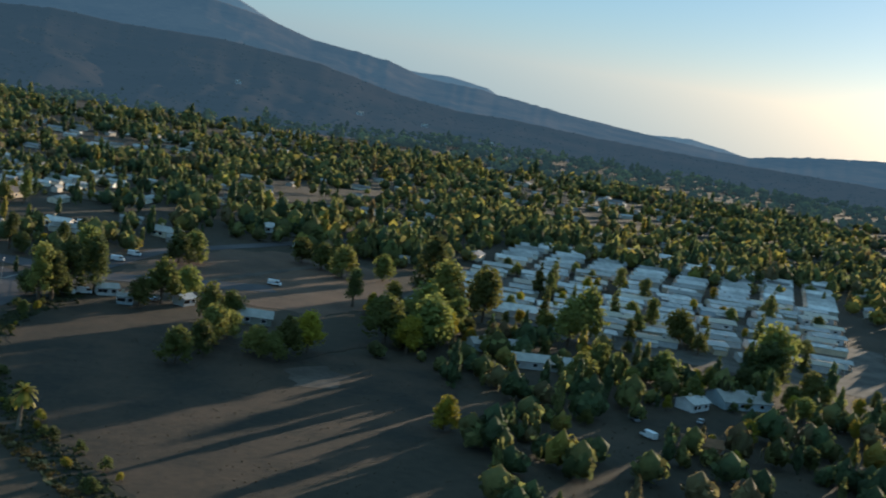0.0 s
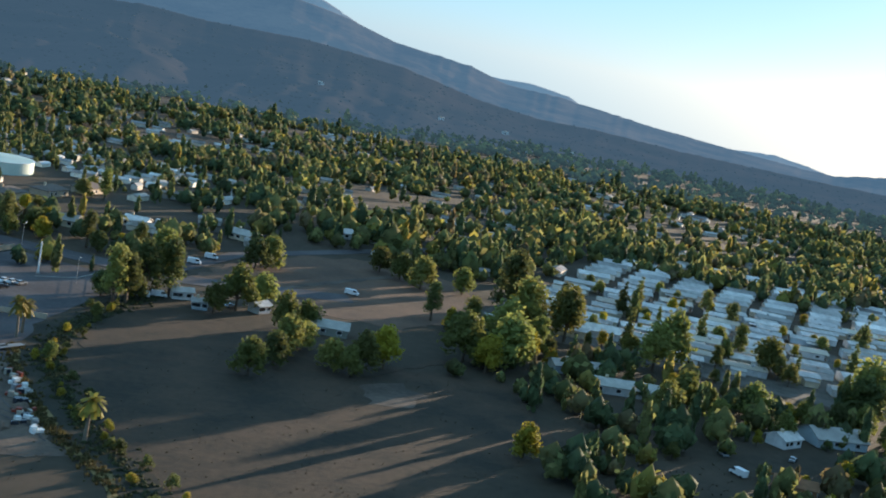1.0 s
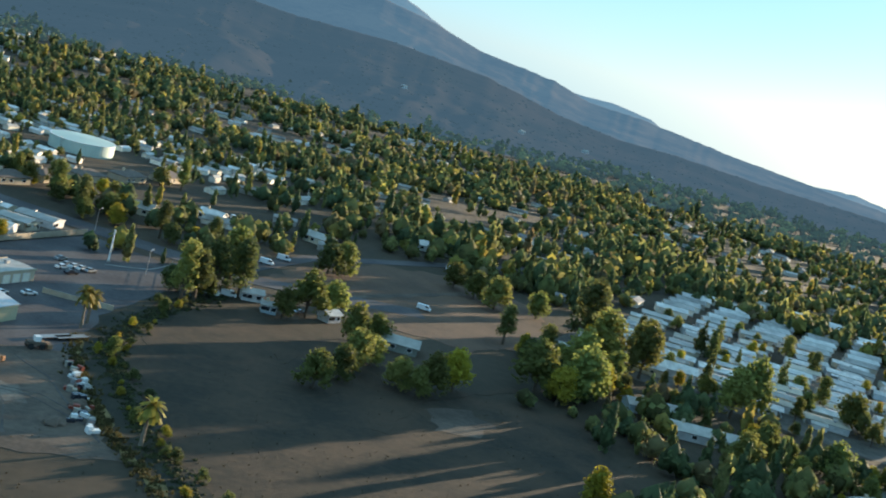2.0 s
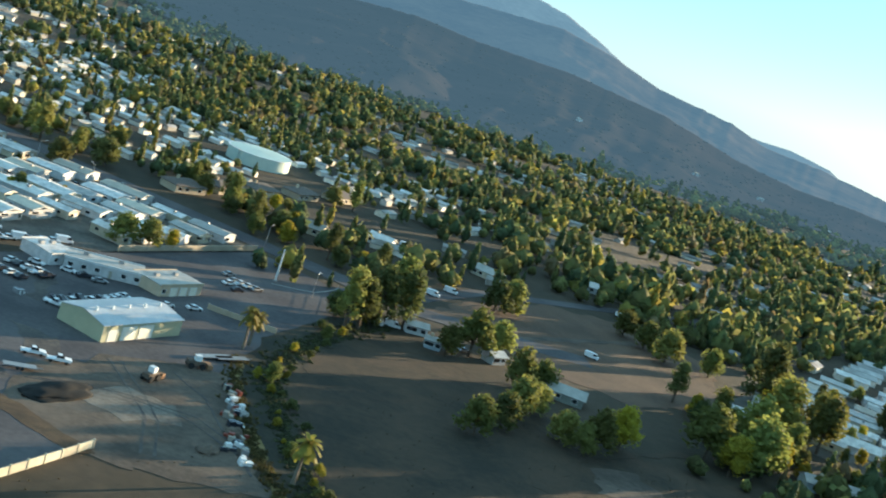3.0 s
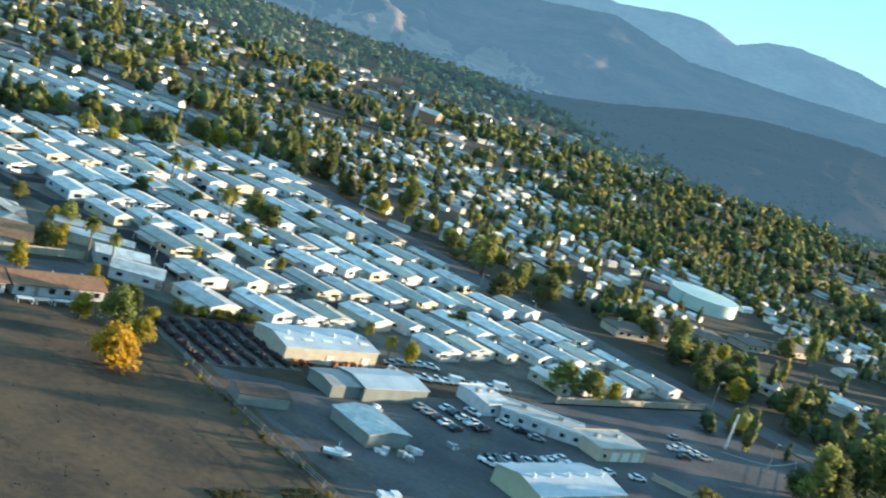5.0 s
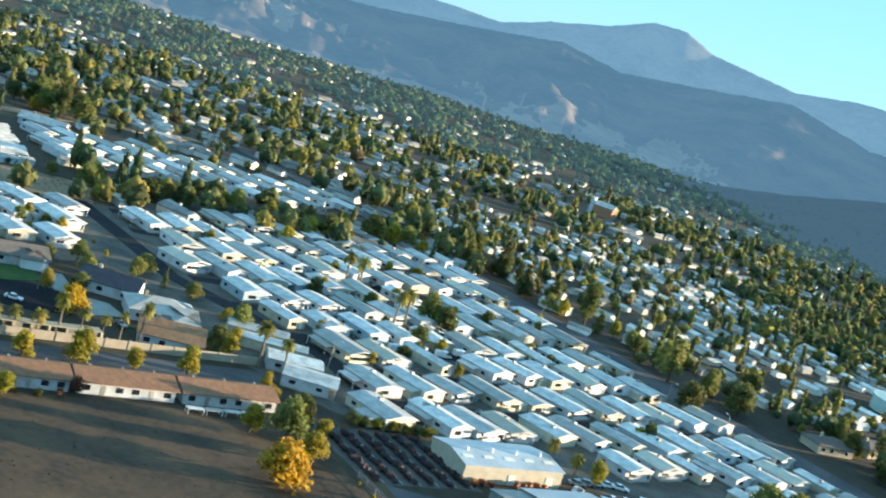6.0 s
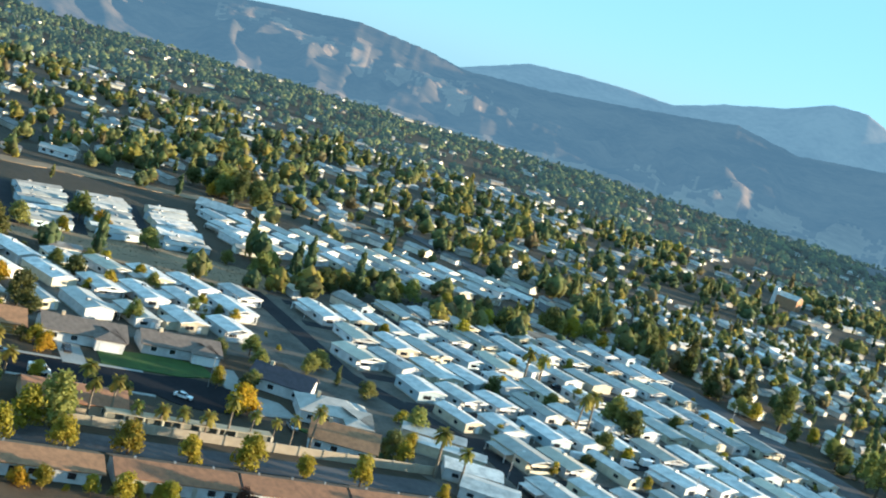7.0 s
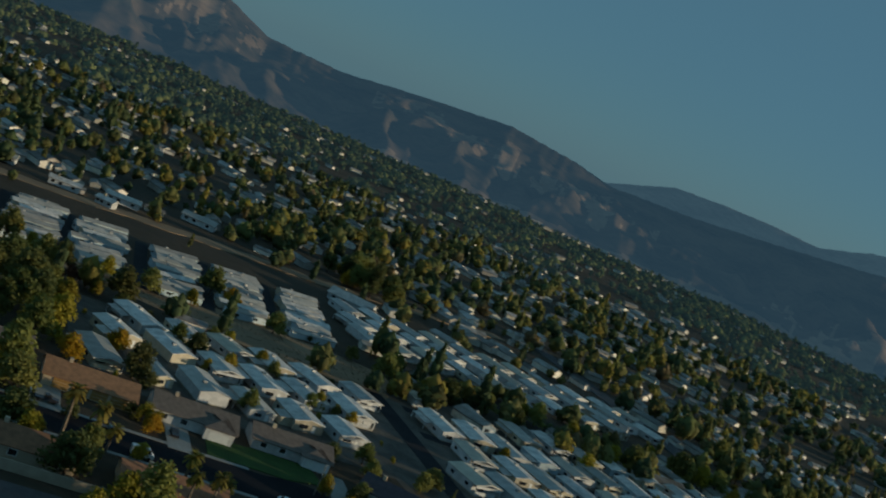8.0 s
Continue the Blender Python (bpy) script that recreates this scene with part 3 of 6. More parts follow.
# ---- mobile homes ----
def mobile_home(name, m, L, W, walls, roof, awning=1, label="", group="", cooler=True, porch=True, annex=0):
    """A long low home on its lot: long side along x, a roofed porch at its +x end."""
    t = thing(name, m, label, "mobile home", group)
    e = L / 2 - (1.8 if porch else 0.0)
    bm = bmesh.new()
    gable_walls(bm, -L / 2, e, -W / 2, W / 2, 0.4, 3.05, 0.85)
    part("body", bm, M[walls], t)
    bm = bmesh.new()
    gable(bm, -L / 2, L / 2, -W / 2, W / 2, 3.1, 0.88, 0.3, 0.12)
    part("roof", bm, M[roof], t, "pale low-pitched metal roof")
    bm = bmesh.new()
    k = 0.88 / (W / 2)
    prism(bm, [(-W / 2 - 0.3, 2.98 - k * 0.3), (0, 3.86), (W / 2 + 0.3, 2.98 - k * 0.3), (W / 2 + 0.3, 3.12 - k * 0.3), (0, 4.0), (-W / 2 - 0.3, 3.12 - k * 0.3)], L / 2 + 0.3, L / 2 + 0.36)
    part("fascia", bm, M["trim"], t, "white board along the front gable")
    box_part("skirting", t, M["skirt"], (-L / 2 + 0.06, e - 0.06, -W / 2 + 0.06, W / 2 - 0.06, 0.0, 0.42))
    y = -W / 2
    for x in (-L * 0.3, L * 0.2):
        box_part("window", t, M["glass"], (x - 0.9, x + 0.9, y - 0.05, y + 0.05, 1.3, 2.2), label="dark window pane")
    box_part("end_window", t, M["glass"], (e - 0.03, e + 0.05, -W * 0.32, -W * 0.02, 1.2, 2.3), label="wide dark end window")
    box_part("end_door", t, M["trim"], (e - 0.03, e + 0.05, W * 0.12, W * 0.12 + 1.0, 0.4, 2.4))
    for k, reach, a, b in ((awning, 2.6, -0.4, 0.1),) if awning else ():
        y0, y1 = k * (W / 2 + 0.3), k * (W / 2 + reach)
        bm = bmesh.new()
        prism(bm, [(y0, 2.6), (y1, 2.22), (y1, 2.32), (y0, 2.7)], a * L, b * L)
        part("carport_roof", bm, M[roof], t, "flat pale carport roof")
        for x in (a * L + 0.2, b * L - 0.2):
            yp = y1 - k * 0.2
            box_part("carport_post", t, M["trim"], (x - 0.06, x + 0.06, yp - 0.06, yp + 0.06, 0, 2.24))
    if porch:
        box_part("porch_deck", t, M["skirt"], (e, L / 2 + 0.1, -W / 2 + 0.1, W / 2 - 0.1, 0.0, 0.4))
        box_part("porch_parapet", t, M[walls], (L / 2 - 0.1, L / 2 + 0.06, -W / 2 + 0.1, W / 2 - 1.6, 0.4, 1.35))
        box_part("porch_gable", t, M[walls], (L / 2 - 0.1, L / 2 + 0.06, -W / 2 + 0.1, W / 2 - 0.1, 2.35, 3.06))
        box_part("porch_post", t, M["trim"], (L / 2 - 0.12, L / 2 + 0.04, W / 2 - 0.3, W / 2 - 0.14, 0.4, 2.4))
    if annex:
        y0, y1 = annex * (W / 2 - 0.05), annex * (W / 2 + 3.0)
        bm = bmesh.new()
        prism(bm, [(y0, 0.1), (y1, 0.1), (y1, 2.3), (y0, 2.75)], L * 0.02, L * 0.38)
        room = part("side_room", bm, M[walls], t)
        bm = bmesh.new()
        prism(bm, [(y0, 2.78), (y1 + annex * 0.3, 2.3), (y1 + annex * 0.3, 2.4), (y0, 2.9)], L * 0.02 - 0.3, L * 0.38 + 0.3)
        part("side_room_roof", bm, M["roofgrey"], room, "lean-to roof of grey sheet")
    if cooler:
        box_part("roof_cooler", t, M["steel"], (-L * 0.2, -L * 0.2 + 1.0, 0.6, 1.6, 3.6, 4.5), label="boxy roof cooler")
    return t


SPOTS = ((-298, 216), (-322, 222), (-322, 248), (-346, 241), (-368, 230), (-346, 300), (-391, 240), (-412, 270), (-484, 212))
KINDS = [
    mobile_home("mobile_home", at(*SPOTS[0], 0.05, 12), 17.0, 7.6, "white", "roofwhite", -1, "white mobile home with pale metal roof and carport", "homes in the near park", True, False),
    mobile_home("mobile_home", at(*SPOTS[1], 0.05, 14), 16.5, 8.0, "cream", "roofwhite", 0, "cream mobile home with white metal roof and side room", "homes in the near park", True, False, -1),
    mobile_home("mobile_home", at(*SPOTS[2], 0.05, 12), 17.5, 7.8, "cream", "roofgrey", -1, "cream mobile home with weathered grey roof", "homes in the near park", False),
    mobile_home("mobile_home", at(*SPOTS[3], 0.05, 13), 18.0, 5.2, "cream", "roofwhite", 0, "narrow cream mobile home with white roof", "homes in the near park", True, False),
    mobile_home("mobile_home", at(*SPOTS[4], 0.05, 10), 16.5, 7.6, "blueside", "roofwhite", 1, "pale blue mobile home with white metal roof", "homes in the near park", False, False),
    mobile_home("mobile_home", at(*SPOTS[5], 0.05, 12), 16.0, 8.0, "white", "roofcream", 0, "white mobile home with faded cream roof and side room", "homes in the near park", True, True, 1),
    mobile_home("mobile_home", at(*SPOTS[6], 0.05, 11), 18.0, 7.4, "white", "roofgrey", -1, "white mobile home with grey roof and long carport", "homes in the near park", True, False),
    mobile_home("mobile_home", at(*SPOTS[7], 0.05, 12), 15.5, 8.2, "white", "roofwhite", 0, "short white mobile home with bright roof", "homes in the near park", False, True),
    mobile_home("mobile_home", at(*SPOTS[8], 0.05, 12), 18.0, 5.2, "blueside", "roofgrey", 0, "narrow pale blue mobile home with grey roof", "homes in the near park", True, False),
]
rnd = random.Random(7)


def lot(s, u, turn=12, group="", kind=None, size=(1.0, 1.0, 1.0)):
    """A home of one of the kinds on its lot."""
    if any(abs(s - a) < 13 and abs(u - b) < 9 for a, b in SPOTS):
        return
    k = rnd.choice((0, 0, 1, 1, 2, 3, 4, 5, 5, 6, 7, 7)) if kind is None else kind
    m = at(s + rnd.uniform(-2.2, 2.2), u + rnd.uniform(-1.1, 1.1), 0.05, turn + rnd.uniform(-7, 7) + (180 if rnd.random() < 0.15 else 0))
    m = m @ Matrix.Diagonal((size[0] * rnd.uniform(0.78, 1.1), size[1] * rnd.uniform(1.0, 1.26), size[2] * rnd.uniform(0.84, 1.04), 1))
    ob = copy_thing(KINDS[k], m)
    ob.matrix_world = m
    if group:
        tagged(ob, group=group)


# the main block: rows along u, homes set askew to them
for s, u0, u1 in ((-260, 292, 350), (-279, 264, 345), (-298, 200, 340), (-322, 209, 338), (-346, 212, 336), (-368, 204, 336), (-391, 200, 334), (-412, 188, 332), (-438, 196, 330), (-461, 190, 330), (-485, 190, 334)):
    u = u0
    while u < u1:
        lot(s, u, size=(0.85, 1.0, 1.0) if s > -290 else (1.0, 1.0, 1.0))
        u += rnd.uniform(12.2, 13.4)
# the block beyond the cul-de-sac
for s, u0, u1 in ((-418, 78, 156), (-441, 84, 166), (-464, 90, 166)):
    u = u0
    while u < u1:
        lot(s, u, 21)
        u += rnd.uniform(13.4, 15)
# homes side by side beyond the dry strip
for i, (s0, u0) in enumerate(((-516, 29), (-517, 54), (-516, 78), (-513, 106), (-517, 131), (-520, 157))):
    for k in range(10):
        lot(s0 - 6.9 * k, u0 + 0.06 * 6.9 * k, 108, "homes beyond the dry strip", rnd.choice((3, 8, 8)), (1.0, 0.84, 0.85))
    if i:
        ribbon("road_park_lane", [(s0 + 4, u0 - 12.8), (s0 - 70, u0 - 8.5)], 5, 0.12, M["lanes"], "dark asphalt lane between rows of homes")
for s, n in ((-552, 9), (-572, 11), (-594, 11)):
    for k in range(n):
        lot(s, 186 + 14 * k, 25, "homes beyond the dry strip")
# homes end-on at the park's entry lane
for s, u in ((-347, 187), (-338, 186), (-327, 186), (-317, 187)):
    lot(s, u, 66, kind=3 if s < -330 else 7)
# the park across the field
for i in range(8):
    for j in range(11):
        s, u = -84 + 21.5 * i + 3 * (j % 2), 432 + 13.6 * j + 5 * i + 6 * (i % 3)
        if rnd.random() < 0.9 and not (abs(s + 60) < 20 and abs(u - 455) < 11):
            lot(s, u, 14, "homes in the park across the field")


# ---- yard buildings ----
def shed(name, s, u, L, W, h, rise, walls, roof, label, turn=90, doors=(), vents=0, category="warehouse"):
    """A metal shed: L along its ridge."""
    t = thing(name, at(s, u, 0.04, turn), label, category)
    bm = bmesh.new()
    gable_walls(bm, -L / 2, L / 2, -W / 2, W / 2, 0, h, rise)
    part("body", bm, M[walls], t)
    bm = bmesh.new()
    gable(bm, -L / 2, L / 2, -W / 2, W / 2, h + 0.03, rise, 0.3, 0.16)
    part("roof", bm, M[roof], t, "ribbed pale metal roof")
    for x, w, hh in doors:
        d = box_part("roller_door", t, M["doorcream"], (x - w / 2, x + w / 2, -W / 2 - 0.08, -W / 2 - 0.01, 0, hh), label="cream roller door")
        box_part("door_frame", d, M["trim"], (x - w / 2 - 0.15, x - w / 2, -W / 2 - 0.12, -W / 2 - 0.01, 0, hh + 0.15), (x + w / 2, x + w / 2 + 0.15, -W / 2 - 0.12, -W / 2 - 0.01, 0, hh + 0.15), (x - w / 2, x + w / 2, -W / 2 - 0.12, -W / 2 - 0.01, hh, hh + 0.15))
    if category == "office":
        k = max(2, int(L / 3.2))
        for i in range(k):
            x = -L / 2 + (i + 0.5) * L / k
            if any(abs(x - d[0]) < d[1] / 2 + 0.9 for d in doors):
                continue
            if i == k // 2:
                box_part("entrance_door", t, M["skirt"], (x - 0.5, x + 0.5, -W / 2 - 0.06, -W / 2 + 0.02, 0, 2.1))
            else:
                wdw = box_part("window", t, M["glass"], (x - 0.7, x + 0.7, -W / 2 - 0.05, -W / 2 + 0.03, 1.0, 2.1), label="dark window pane")
                box_part("window_frame", wdw, M["trim"], (x - 0.82, x + 0.82, -W / 2 - 0.03, -W / 2 + 0.02, 0.9, 2.2))
        for x in (-L * 0.25, L * 0.2):
            box_part("roof_unit", t, M["steel"], (x - 0.7, x + 0.7, 0.4, 1.6, h + 0.1, h + rise + 1.1), label="boxy grey air conditioner")
        for y in (-W / 2 - 0.2, W / 2 + 0.2):
            box_part("parapet", t, M[walls], (-L / 2 - 0.2, L / 2 + 0.2, y - 0.12, y + 0.12, h - 0.2, h + 0.45))
    for i in range(vents):
        x = -L / 2 + L * (i + 0.5) / vents
        bm = bmesh.new()
        tube(bm, (x, -1.2, h + rise * 0.75), (x, -1.2, h + rise + 0.9), 0.4, 0.4, 10)
        part("roof_vent", bm, M["trim"], t, "white round roof vent")
    return t


shed("warehouse", -196, 234, 28, 15, 4.2, 1.5, "olive", "roofmetal", "pale olive metal warehouse with cream roller doors", 90, ((-10.5, 2.6, 2.8), (-5.0, 4.6, 3.4), (1.0, 4.6, 3.4)), 5)
shed("warehouse", -271.5, 216.5, 29, 15, 4.2, 1.2, "cream", "roofmetal", "long cream warehouse with white roof beside the nursery", 90, ((-0.5, 1.8, 2.4), (11, 2.2, 2.4)), 4)
shed("metal_shed", -249, 222, 20, 12, 3.4, 0.9, "greywall", "roofmetal", "grey metal shed in the yard", 90, ())
shed("metal_shed", -249.5, 207.5, 8.5, 10, 2.9, 0.6, "greywall", "roofgrey", "low grey lean-to joined to the metal shed", 90, ())
shed("metal_shed", -226, 201.5, 14.5, 11.5, 3.0, 0.8, "greywall", "roofwhite", "weathered grey metal shed with an open end", 0, ())
shed("office_building", -243, 252, 9, 12, 3.2, 0.35, "white", "roofwhite", "white flat-roofed yard office", 90, (), 0, "office")
shed("office_building", -231, 262, 22, 9, 3.2, 0.2, "white", "roofgrey", "long white yard office with grey flat roof", 46, (), 0, "office")
shed("office_building", -218, 274.5, 17, 11, 3.3, 0.2, "tan", "roofgrey", "tan stucco yard office with grey flat roof", 88, ((-3, 2.4, 2.4), (1, 2.4, 2.4), (5, 2.4, 2.4)), 0, "office")
shed("open_shed", -241, 181, 12, 7, 2.6, 0.6, "greywall", "roofbrown", "low brown-roofed shed at the field's edge", 78, (), 0, "shed")


# ---- houses ----
def house(s, u, L, W, walls, roof, label, turn=0, style="gable", h=2.9, wing=0):
    t = thing("house", at(s, u, 0.05, turn), label, "house", "houses on the cul-de-sac")
    bm = bmesh.new()
    rise = W * 0.2
    if style == "gable":
        gable_walls(bm, -L / 2, L / 2, -W / 2, W / 2, 0, h, rise)
    else:
        box(bm, -L / 2, L / 2, -W / 2, W / 2, 0, h)
    part("body", bm, M[walls], t)
    bm = bmesh.new()
    (gable if style == "gable" else hip)(bm, -L / 2, L / 2, -W / 2, W / 2, h + 0.03, rise, 0.6, 0.2)
    part("roof", bm, M[roof], t)
    if wing:
        bm = bmesh.new()
        w0 = -W / 2 - wing
        box(bm, L * 0.12, L * 0.46, w0, -W / 2, 0, h)
        part("garage", bm, M[walls], t)
        bm = bmesh.new()
        hip(bm, L * 0.12 - 0.2, L * 0.46 + 0.2, w0, W * 0.2, h + 0.05, rise * 0.75, 0.5, 0.2)
        part("garage_roof", bm, M[roof], t)
        box_part("garage_door", t, M["trim"], (L * 0.17, L * 0.41, w0 - 0.06, w0 - 0.01, 0, 2.3), label="white garage door")
    for x in (-L * 0.36, -L * 0.12, L * 0.3):
        for y in (-W / 2, W / 2):
            if wing and x > 0 and y < 0:
                continue
            wdw = box_part("window", t, M["glass"], (x - 0.8, x + 0.8, y - 0.05, y + 0.05, 1.0, 2.2), label="dark window pane")
            box_part("window_frame", wdw, M["trim"], (x - 0.95, x + 0.95, y - 0.03, y + 0.03, 0.88, 2.32))
    box_part("chimney", t, M["tan"], (-L * 0.28, -L * 0.28 + 0.9, -0.45, 0.45, h, h + rise + 1.1))
    return t


brown = house(-388, 75, 22, 12, "tan", "rooftan", "tan house with brown shingle roof and amber panelled front", 90, "gable", 2.9, 0)
for i in range(4):
    x = -8.6 + 4.6 * i
    panel = box_part("front_panel", brown, M["amber"], (x, x + 3.9, -6.14, -6.06, 0.25, 2.6), label="amber wooden front panel")
    for y in (1.0, 1.8):
        box_part("rail", panel, M["tan"], (x, x + 3.9, -6.19, -6.14, y, y + 0.08))
house(-398, 50, 20, 11, "white", "roofgreybrown", "white house with grey-brown roof among trees", 96, "gable", 2.9, 0)
house(-389, 101, 21, 12, "white", "roofgreybrown", "white house with grey-brown shingle roof behind a lawn", 90, "gable", 2.9, 2.5)
house(-391, 127, 21, 11, "white", "roofgreybrown", "white house with grey-brown roof beside a lawn", 90, "gable", 2.7, 2.5)
house(-374, 152, 16, 12, "white", "roofdark", "white house with dark blue-grey shingle roof", 60, "gable", 3.2, 0)
house(-356, 160, 18, 13, "white", "roofgrey", "white house with grey hipped roof", 80, "hip", 3.0, 5)
house(-336, 156, 16, 13, "white", "rooftan", "white house with brown pitched roof by the wall", 70, "gable", 3.0, 0)
house(-338, 92, 22, 11, "tan", "rooftan", "tan house with dull brown roof behind palms", 90, "gable", 2.8, 0)
house(-338, 62, 20, 11, "tan", "rooftan", "tan house with dull brown roof behind palms", 90, "gable", 2.8, 0)


def row_house(u0, u1):
    """One of the long low buildings in line beside the field."""
    L = u1 - u0
    t = thing("row_building", at(-300, (u0 + u1) / 2, 0.05, 90), "long low white building with brown shingle roof", "building", "long buildings beside the field")
    bm = bmesh.new()
    gable_walls(bm, -L / 2, L / 2, -5, 5, 0, 2.8, 1.5)
    part("body", bm, M["white"], t)
    bm = bmesh.new()
    gable(bm, -L / 2, L / 2, -5, 5, 2.85, 1.5, 0.7, 0.2)
    part("roof", bm, M["rooftan"], t, "brown shingle roof")
    k = int(L / 3.4)
    for i in range(k):
        x = -L / 2 + (i + 0.5) * L / k
        if i % 3 == 1:
            box_part("door", t, M["skirt"], (x - 0.5, x + 0.5, -5.06, -4.98, 0, 2.1))
        else:
            box_part("window", t, M["glass"], (x - 0.8, x + 0.8, -5.06, -4.98, 0.9, 2.1), label="dark window pane")
    for i in range(3):
        x = -L / 2 + (i + 0.5) * L / 3
        box_part("roof_vent", t, M["steel"], (x - 0.2, x + 0.2, 1.2, 1.6, 3.6, 4.6))


for a, b in ((56, 92), (95, 119), (121, 143), (145, 168)):
    row_house(a, b)
house(-164, 139, 34, 8.5, "cream", "roofbrown", "low cream house with dark brown roof beside the fence", 90, "gable", 2.7, 0)


# ---- reservoir tank, church, pole ----
def tank():
    t = thing("water_tank", at(-362, 493, -0.6), "broad pale green steel water tank", "water tank")
    n = 56
    bm = bmesh.new()
    tube(bm, (0, 0, 0), (0, 0, 6.6), 15.5, 15.5, n)
    part("shell", bm, M["mint"], t)
    bm = bmesh.new()
    tube(bm, (0, 0, 6.6), (0, 0, 7.1), 15.65, 1.0, n)
    part("roof", bm, M["mint"], t, "shallow cone roof, pale green")
    bm = bmesh.new()
    tube(bm, (0, 0, 6.4), (0, 0, 6.62), 15.7, 15.7, n)
    part("rim", bm, M["trim"], t)
    box_part("ladder", t, M["steel"], (-0.3, -0.25, -15.85, -15.7, 0, 7), (0.25, 0.3, -15.85, -15.7, 0, 7))


tank()


def church():
    t = thing("church", at(-868, 738, 0, 30), "orange brick church with a white end wall among trees", "church")
    bm = bmesh.new()
    gable_walls(bm, -9, 9, -6, 6, 0, 9, 3)
    part("body", bm, M["brick"], t)
    bm = bmesh.new()
    gable(bm, -9, 9, -6, 6, 9.05, 3, 0.4, 0.3)
    part("roof", bm, M["roofwhite"], t)
    box_part("tower", t, M["white"], (-12.5, -9.1, -6, -1, 0, 14), label="white bell tower")


church()


def white_pole():
    t = thing("lamp_pole", at(-220.3, 329, 0.05), "tall white steel pole at the yard gate", "pole")
    bm = bmesh.new()
    tube(bm, (0, 0, 0.5), (0, 0, 11), 0.34, 0.24, 12)
    part("shaft", bm, M["trim"], t)
    bm = bmesh.new()
    tube(bm, (0, 0, 0), (0, 0, 0.55), 0.7, 0.6, 12)
    part("base", bm, M["concrete"], t)


white_pole()


# ---- trees ----
def leaf_cloud(bm, lobes, count, size, rng):
    """Small bent leaf sprays scattered over the lobes of a crown."""
    tot = sum(l[3] ** 2 for l in lobes)
    for cx, cy, cz, r in lobes:
        for _ in range(int(count * r * r / tot)):
            d = Vector((rng.gauss(0, 1), rng.gauss(0, 1), rng.gauss(0, 1) + 0.25)).normalized()
            p = Vector((cx, cy, cz)) + d * r * rng.uniform(0.62, 1.18)
            a = Vector((rng.gauss(0, 1), rng.gauss(0, 1), rng.gauss(0, 0.5))).normalized() * size * rng.uniform(0.6, 1.3)
            b = d.cross(a).normalized() * size * rng.uniform(0.5, 1.0)
            c = d * size * 0.35
            v = [bm.verts.new(p + q) for q in (-a, -b + c, a, b + c * 0.3)]
            bm.faces.new((v[0], v[1], v[2]))
            bm.faces.new((v[0], v[2], v[3]))


def core(bm, lobes, rng, k=0.8):
    for cx, cy, cz, r in lobes:
        m = Matrix.Translation((cx, cy, cz)) @ Matrix.Diagonal((r * k, r * k, r * k * 0.9, 1))
        made = bmesh.ops.create_icosphere(bm, subdivisions=1, radius=1.0, matrix=m)
        for v in made["verts"]:
            d = v.co - Vector((cx, cy, cz))
            v.co += d * rng.uniform(-0.25, 0.2)


def broadleaf(material, rng, height, spread_r, lobes_n, label, sprays=520, name="tree"):
    t = thing(name, pose(0, 0, -50), label, name.replace("_", " "))
    bm = bmesh.new()
    tube(bm, (0, 0, -0.3), (0.15, 0.1, height * 0.4), 0.034 * height, 0.02 * height, 7)
    lobes = []
    for i in range(lobes_n):
        a = 2.4 * i + rng.uniform(-0.4, 0.4)
        f = (i + 0.5) / lobes_n
        d = spread_r * rng.uniform(0.35, 0.75) * (1.05 - 0.6 * f)
        z = height * (0.26 + 0.56 * f + rng.uniform(-0.05, 0.05))
        lobes.append((d * math.cos(a), d * math.sin(a), z, spread_r * rng.uniform(0.34, 0.52)))
        tube(bm, (0.12, 0.08, height * 0.25), (d * 0.8 * math.cos(a), d * 0.8 * math.sin(a), z), 0.013 * height, 0.005 * height, 5, False)
    lobes.append((0, 0, height * 0.84, spread_r * 0.42))
    part("trunk", bm, M["bark"], t)
    bm = bmesh.new()
    core(bm, lobes, rng, 0.6)
    leaf_cloud(bm, lobes, sprays * 2, spread_r * 0.1, rng)
    part("crown", bm, M[material], t)
    return t


def conifer(material, rng, height, r, label):
    t = thing("conifer", pose(0, 0, -50), label, "conifer")
    bm = bmesh.new()
    tube(bm, (0, 0, -0.3), (0, 0, height * 0.9), 0.3, 0.05, 7)
    part("trunk", bm, M["bark"], t)
    lobes = [(rng.uniform(-0.2, 0.2) * r, rng.uniform(-0.2, 0.2) * r, height * (0.16 + 0.8 * i / 7), r * (1.0 - 0.75 * i / 7) * rng.uniform(0.8, 1.1)) for i in range(8)]
    bm = bmesh.new()
    core(bm, lobes, rng, 0.75)
    leaf_cloud(bm, lobes, 360, r * 0.25, rng)
    part("crown", bm, M[material], t)
    return t


